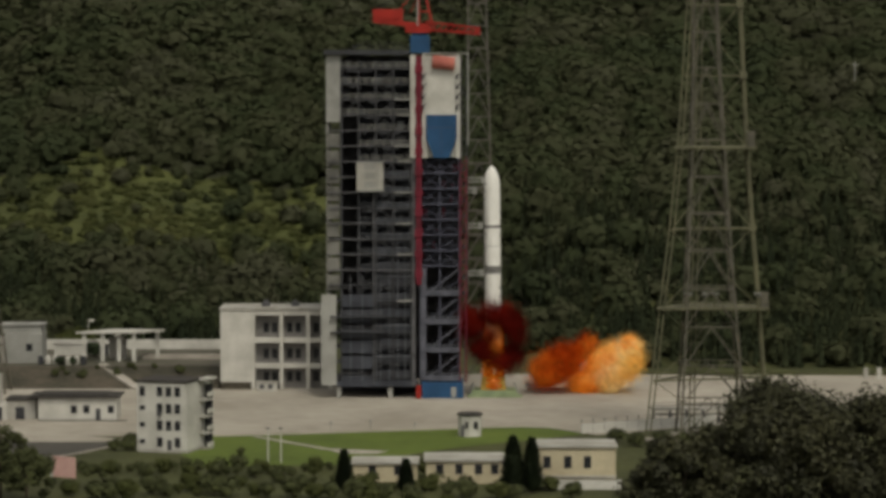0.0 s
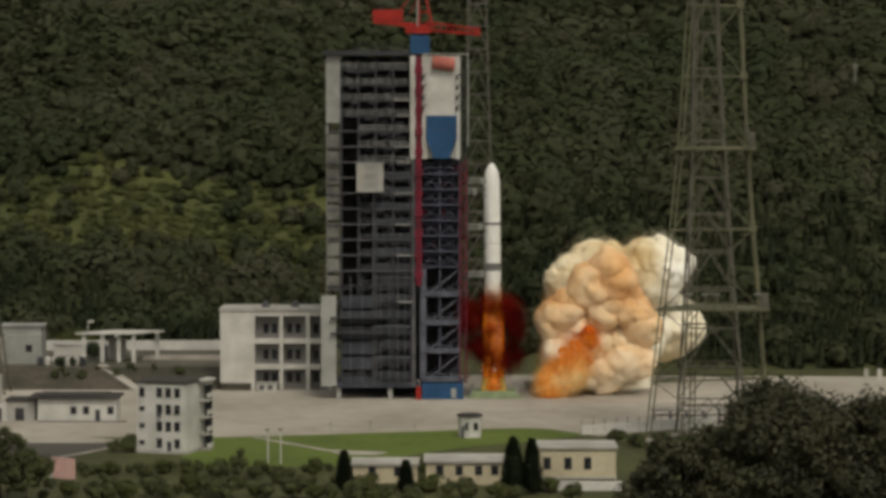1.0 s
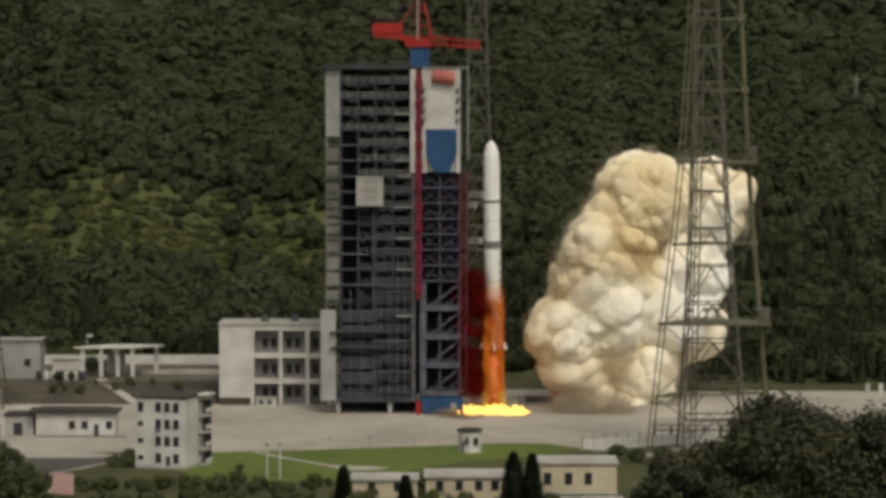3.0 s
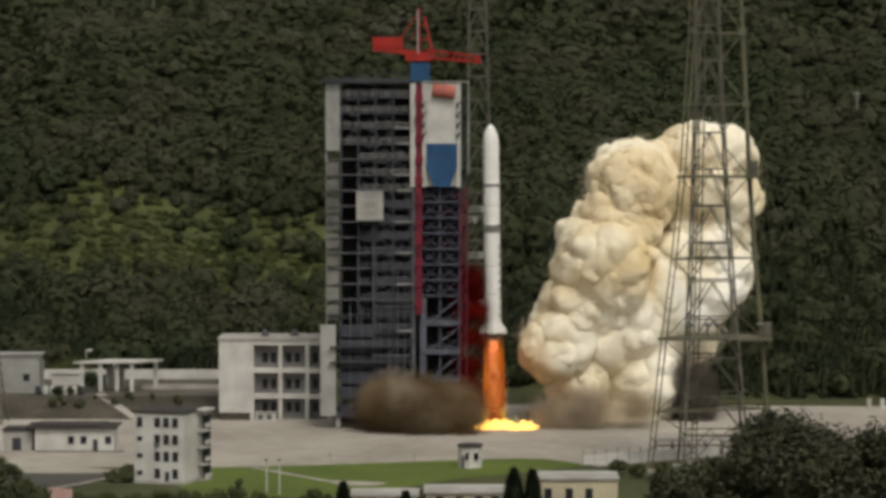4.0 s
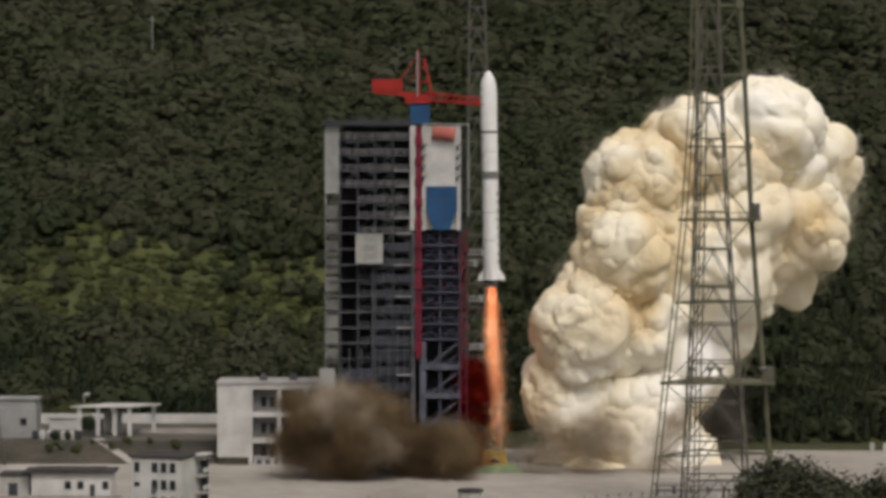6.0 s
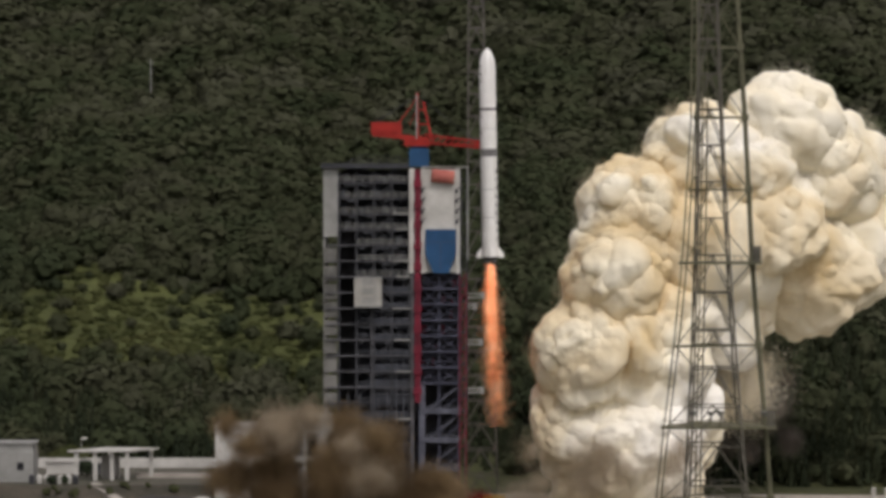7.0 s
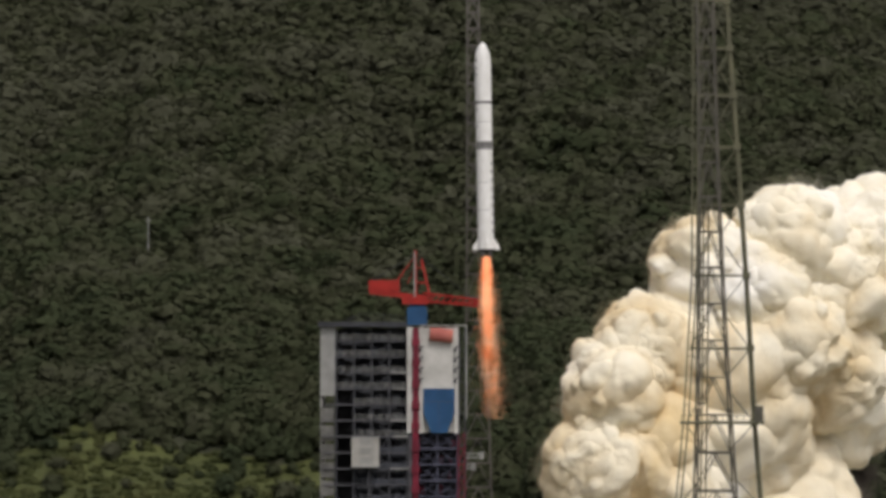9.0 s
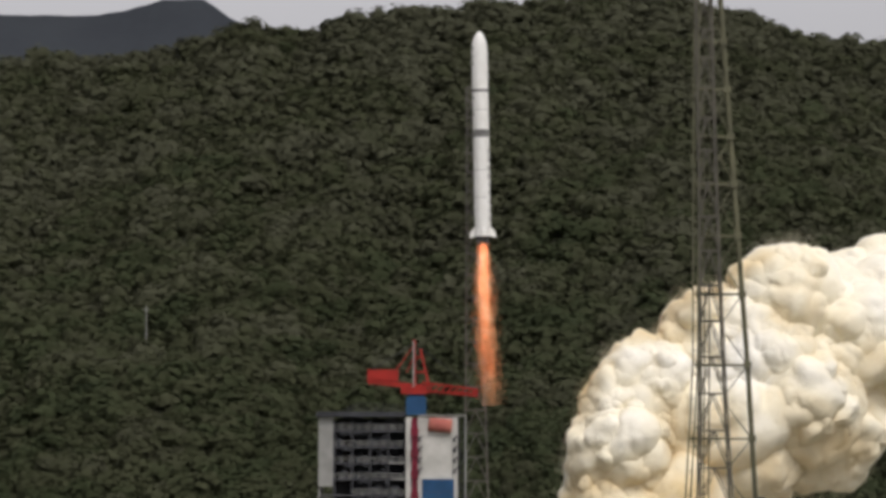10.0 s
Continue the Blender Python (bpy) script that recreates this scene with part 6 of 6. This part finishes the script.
def fireball():
    t0 = thing("fireball", "dark red and orange fire rolling from the trench", "fire")
    rng = random.Random(23)
    sets = (
        (FIRE_RED, 15, [(0, 25, 4, 6.5, 5, 3.5), (0.5, 27, -1, 11.5, 7, 2.6), (1.0, 27, 5, 9, 3.5, 3.5), (1.5, 27, 16, 6, 4, 3), (3.5, 30, 22, 3, 3, 2), (4.5, 30, 20, -7, 2, 1), (10, 30, 20, -8, 2, 1)]),
        (FIRE_ORANGE, 16, [(0, 32.5, 5, 5, 5, 4), (0.5, 24, -1, 5, 3, 4), (1.0, 25, -2, 6.5, 4, 5), (1.5, 25, -1, 8, 4.5, 5), (2.0, 28, 16, 8, 3, 3), (2.75, 28, 19, 6, 3, 3), (3.5, 28, 20, 3, 3, 2), (4.5, 30, 20, -7, 2, 1), (10, 30, 20, -8, 2, 1)]),
        (FIRE_YELLOW, 12, [(0, 35.5, 5, 5, 3, 3.5), (0.5, 23, 1, 3, 2.5, 2.5), (1.0, 24, -1, 4, 3, 3), (1.5, 23.5, -1, 7, 4, 4.5), (2.0, 25.5, -1, 12, 5, 6), (2.75, 26, 5, 15, 4, 4), (3.5, 28, 18, 13, 3, 3), (4.5, 30, 20, 4, 2, 2), (5.5, 30, 20, -8, 2, 1), (10, 30, 20, -8, 2, 1)]),
    )
    sets += ((SMOKE_PEACH, 46, [(0, 30, 16, -5, 3, 1), (0.5, 33, 2, 12.5, 10, 7), (1.0, 34, 2, 15, 11, 10), (1.5, 34, 4, 20, 11, 11), (2.0, 36, 6, 23, 11.5, 12), (2.75, 39, 14, 26, 7, 8), (3.5, 40, 22, 28, 5, 6), (10, 48, 24, 50, 4, 4)]),)
    hazes = {FIRE_RED: RED_HAZE, FIRE_ORANGE: ORANGE_HAZE, FIRE_YELLOW: AMBER_HAZE, SMOKE_PEACH: PEACH_HAZE}
    for mat, n, rows in sets:
        for i in range(n):
            a, b, c = rng.uniform(-1, 1), rng.uniform(-0.6, 0.6), rng.uniform(-1, 1)
            r = rng.uniform(1.7, 3.0) * (1.7 if mat == SMOKE_PEACH else 1.15)
            path = []
            for t in STEPS:
                x, y, z, w, h = along(rows, t)
                path.append((t, x + a * w, y + b * 2.5, max(0.4, z + ((0.3 * a + c * math.sqrt(1 - 0.8 * a * a)) if mat == SMOKE_PEACH else (0.7 * a + 0.5 * c)) * h) if z > 0 else z))
            puff("flame_puff", SMALL_PUFFS if mat == SMOKE_PEACH else WISPS, mat, t0, r if mat == SMOKE_PEACH else r * 0.85, path, rng, turn=40)
            if i % 2 or mat != SMOKE_PEACH:
                puff("flame_spray", SOFT_HAZE if mat == SMOKE_PEACH else FIRE_HAZE, hazes[mat], t0, r * (1.3 if mat == SMOKE_PEACH else 1.45), path, rng, turn=40)


def dust_and_vapour():
    d = thing("dust_cloud", "brown dust blown out along the ground", "dust")
    rng = random.Random(29)
    left = [(0, 2, -8, -9, 2, 1), (2.75, 2, -9, -7, 2, 1), (3.5, -2, -9, 1.8, 4, 2), (4.5, -13, -13, 5.5, 7.5, 5), (5.5, -17, -16, 8.5, 8, 7.5), (7, -26, -18, 13, 16, 11), (8, -28, -18, 16, 12, 13), (9, -30, -18, 13, 16, 11), (10, -31, -18, 13, 17, 11)]
    near = [(0, 2, -8, -9, 2, 1), (2.75, 2, -9, -7, 2, 1), (3.5, 2, -9, 2, 3, 2), (4.5, -0.5, -10, 5, 4, 5), (5.5, -0.5, -11, 6, 5, 5), (7, -6, -12, 6, 8, 6), (8, -8, -12, 7, 9, 7), (10, -9, -12, 8, 10, 8)]
    for i in range(44):
        rows = near if i % 4 == 3 else left
        a, b, c = rng.uniform(-1, 1), rng.uniform(-1, 1), rng.uniform(-0.9, 1)
        r = rng.uniform(3.0, 5.2)
        path = []
        for t in STEPS:
            x, y, z, w, h = along(rows, t)
            rise_ = (1 - abs(a) * 0.5) * (0.6 if a > 0.4 else 1)
            path.append((t, x + a * w, y + b * 5, (z + c * h * rise_) if z > 0 else z))
        puff("dust_puff", HAZE, DUST if i % 6 else PALE_DUST, d, r * 1.25, path, rng, turn=15)
    rows = [(0, 44, 20, -9, 2, 1), (2.75, 45, 12, -7, 2, 1), (3.5, 49, 12, 3, 3, 2.5), (4.5, 50, 12, 5.5, 3.5, 4.5), (5.5, 51, 16, 7, 4, 5), (7, 64, 34, 18, 8, 9), (8.5, 78, 32, 30, 8, 9), (10, 84, 34, 36, 9, 10)]
    e = thing("dust_cloud", "dark brown dust trailing at the foot of the exhaust cloud", "dust")
    for i in range(12):
        a, b, c = rng.uniform(-1, 1), rng.uniform(-1, 1), rng.uniform(-1, 1)
        path = [(t, *(lambda x, y, z, w, h: (x + a * w, y + b * 3, z + c * h))(*along(rows, t))) for t in STEPS]
        puff("dust_puff", HAZE, GREY_DUST, e, rng.uniform(3.2, 5.0), path, rng, turn=15)
    # pale skirt of dust under the big cloud
    rows = [(0, 26, 2, -8, 2, 1), (2, 26, 0, -7, 3, 1), (3.5, 29, -2, 2, 9, 1.5), (4.5, 29, -3, 3, 12, 2), (5.5, 31, -4, 5, 15, 4), (7, 30, -5, 8, 18, 6), (10, 32, -5, 10, 20, 8)]
    s = thing("dust_cloud", "pale thin dust spreading below the exhaust cloud", "dust")
    for i in range(16):
        a, b, c = rng.uniform(-1, 1), rng.uniform(-1, 1), rng.uniform(-0.9, 1)
        r = rng.uniform(3.0, 5.0)
        path = []
        for t in STEPS:
            x, y, z, w, h = along(rows, t)
            path.append((t, x + a * w, y + b * 3, z + c * h))
        puff("dust_puff", THIN_HAZE, PALE_DUST, s, r * 1.3, path, rng, turn=15)
    v = thing("propellant_vapour", "dark red propellant vapour hanging round the rocket's foot", "vapour")
    rows = [(0, 9.3, -0.5, 11.5, 5.6, 5.0), (1, 9.0, 0.5, 12.5, 5.8, 6.0), (2, 7.2, 0.8, 13.5, 4.6, 7.5), (3.5, 4.9, 0, 16, 1.9, 12), (4.5, 4.9, 0, 17, 1.8, 13), (5.5, 5.0, 0, 15, 1.8, 12), (7, 6.5, 0, -2, 2.5, 4), (8.5, 7, 0, -6, 3, 1), (10, 7, 0, -8, 3, 1)]
    for i in range(30):
        a, b, c = rng.uniform(-1, 1), rng.uniform(-0.9, 0.5), rng.uniform(-1, 1)
        r = rng.uniform(1.7, 2.7)
        path = [(t, *(lambda x, y, z, w, h: (x + a * w, y + b * 3.5, z + c * h))(*along(rows, t))) for t in STEPS]
        puff("vapour_puff", FIRE_HAZE, VAPOUR_RED, v, r * 1.45, path, rng, turn=15)
    o = thing("fire_column", "glowing orange column of fire round the rocket's foot", "fire")
    b = Build().turned([(2.1 - 0.35 * max(0, (z - 19) / 9), float(z)) for z in range(0, 29)], 24, caps=False)
    b.v = [(x * (1 + 0.12 * noise.noise(Vector((x, y, z * 0.4)))), y * 1.05, z) for x, y, z in b.v]
    b.smooth = True
    column = part("fire_veil", b, VAPOUR_ORANGE, o)
    tops = [(0, 16), (0.5, 21), (1, 23), (2, 27), (3.5, 26), (4.0, 19), (4.5, 9), (5.0, 2), (5.5, -1), (6.25, -3), (10, -3)]
    MOVES.append((column, [(t, pose(10.05, -0.1, along(tops, t)[0] - 28)) for t in (0, 0.5, 1, 2, 3.5, 4.0, 4.5, 5.0, 5.5, 6.25, 10)]))
    g = thing("ground_fire", "bright yellow flames splashing over the pad", "fire")
    rows = [(0, -5.0, 2.0), (2.4, -4.0, 2.0), (2.75, 0.2, 5.0), (3.5, 0.3, 9.0), (4.5, 0.25, 8.5), (5.5, -0.05, 4.5), (6.25, -3, 2), (10, -5, 2)]
    for i in range(64):
        a, b = rng.uniform(-1, 1), rng.uniform(-1, 1)
        r = rng.uniform(0.4, 0.95)
        path = []
        for t in STEPS:
            z, w = along(rows, t)
            path.append((t, 9.8 + a * w, -5.5 + b * 1.5, z + (1 - abs(a)) ** 3 * 0.5))
        ob = puff("flame_puff", GROUND_PUFFS, GROUND_FIRE, g, r, path, rng, turn=8)
        ob.scale = (r * 1.9, r, r * (0.2 + 0.45 * (1 - abs(a)) ** 4))


exhaust_cloud()
fireball()
dust_and_vapour()

# The rocket's flight: seconds, x, y, height of its tail, lean.
FLIGHT = [
    (0.0, 10.12, 0.0, 5.76, -0.70),
    (0.5, 10.11, 0.0, 5.85, -0.70),
    (1.0, 10.11, 0.0, 6.48, -0.70),
    (1.5, 10.10, 0.0, 7.53, -0.70),
    (2.0, 10.09, 0.0, 9.04, -0.70),
    (3.5, 9.93, 0.0, 16.47, -0.77),
    (4.0, 9.85, 0.7, 19.65, -0.80),
    (4.5, 9.75, 1.7, 23.56, -0.82),
    (5.0, 9.74, 2.8, 28.04, -0.85),
    (5.5, 9.63, 4.1, 32.96, -0.88),
    (7.0, 9.48, 8.5, 51.56, -0.95),
    (7.5, 9.44, 10.1, 58.82, -0.97),
    (8.0, 9.27, 11.8, 66.75, -1.00),
    (8.5, 9.10, 13.5, 75.25, -1.02),
    (9.0, 8.98, 15.3, 84.53, -1.05),
    (9.5, 8.82, 17.1, 94.54, -1.07),
    (10.0, 8.52, 19.0, 104.99, -1.10),
]


def motions():
    walk(ROCKET, [(t, pose(x, y, z, 0, lean, 0)) for t, x, y, z, lean in FLIGHT])
    for ob, rows in MOVES:
        walk(ob, rows)


motions()
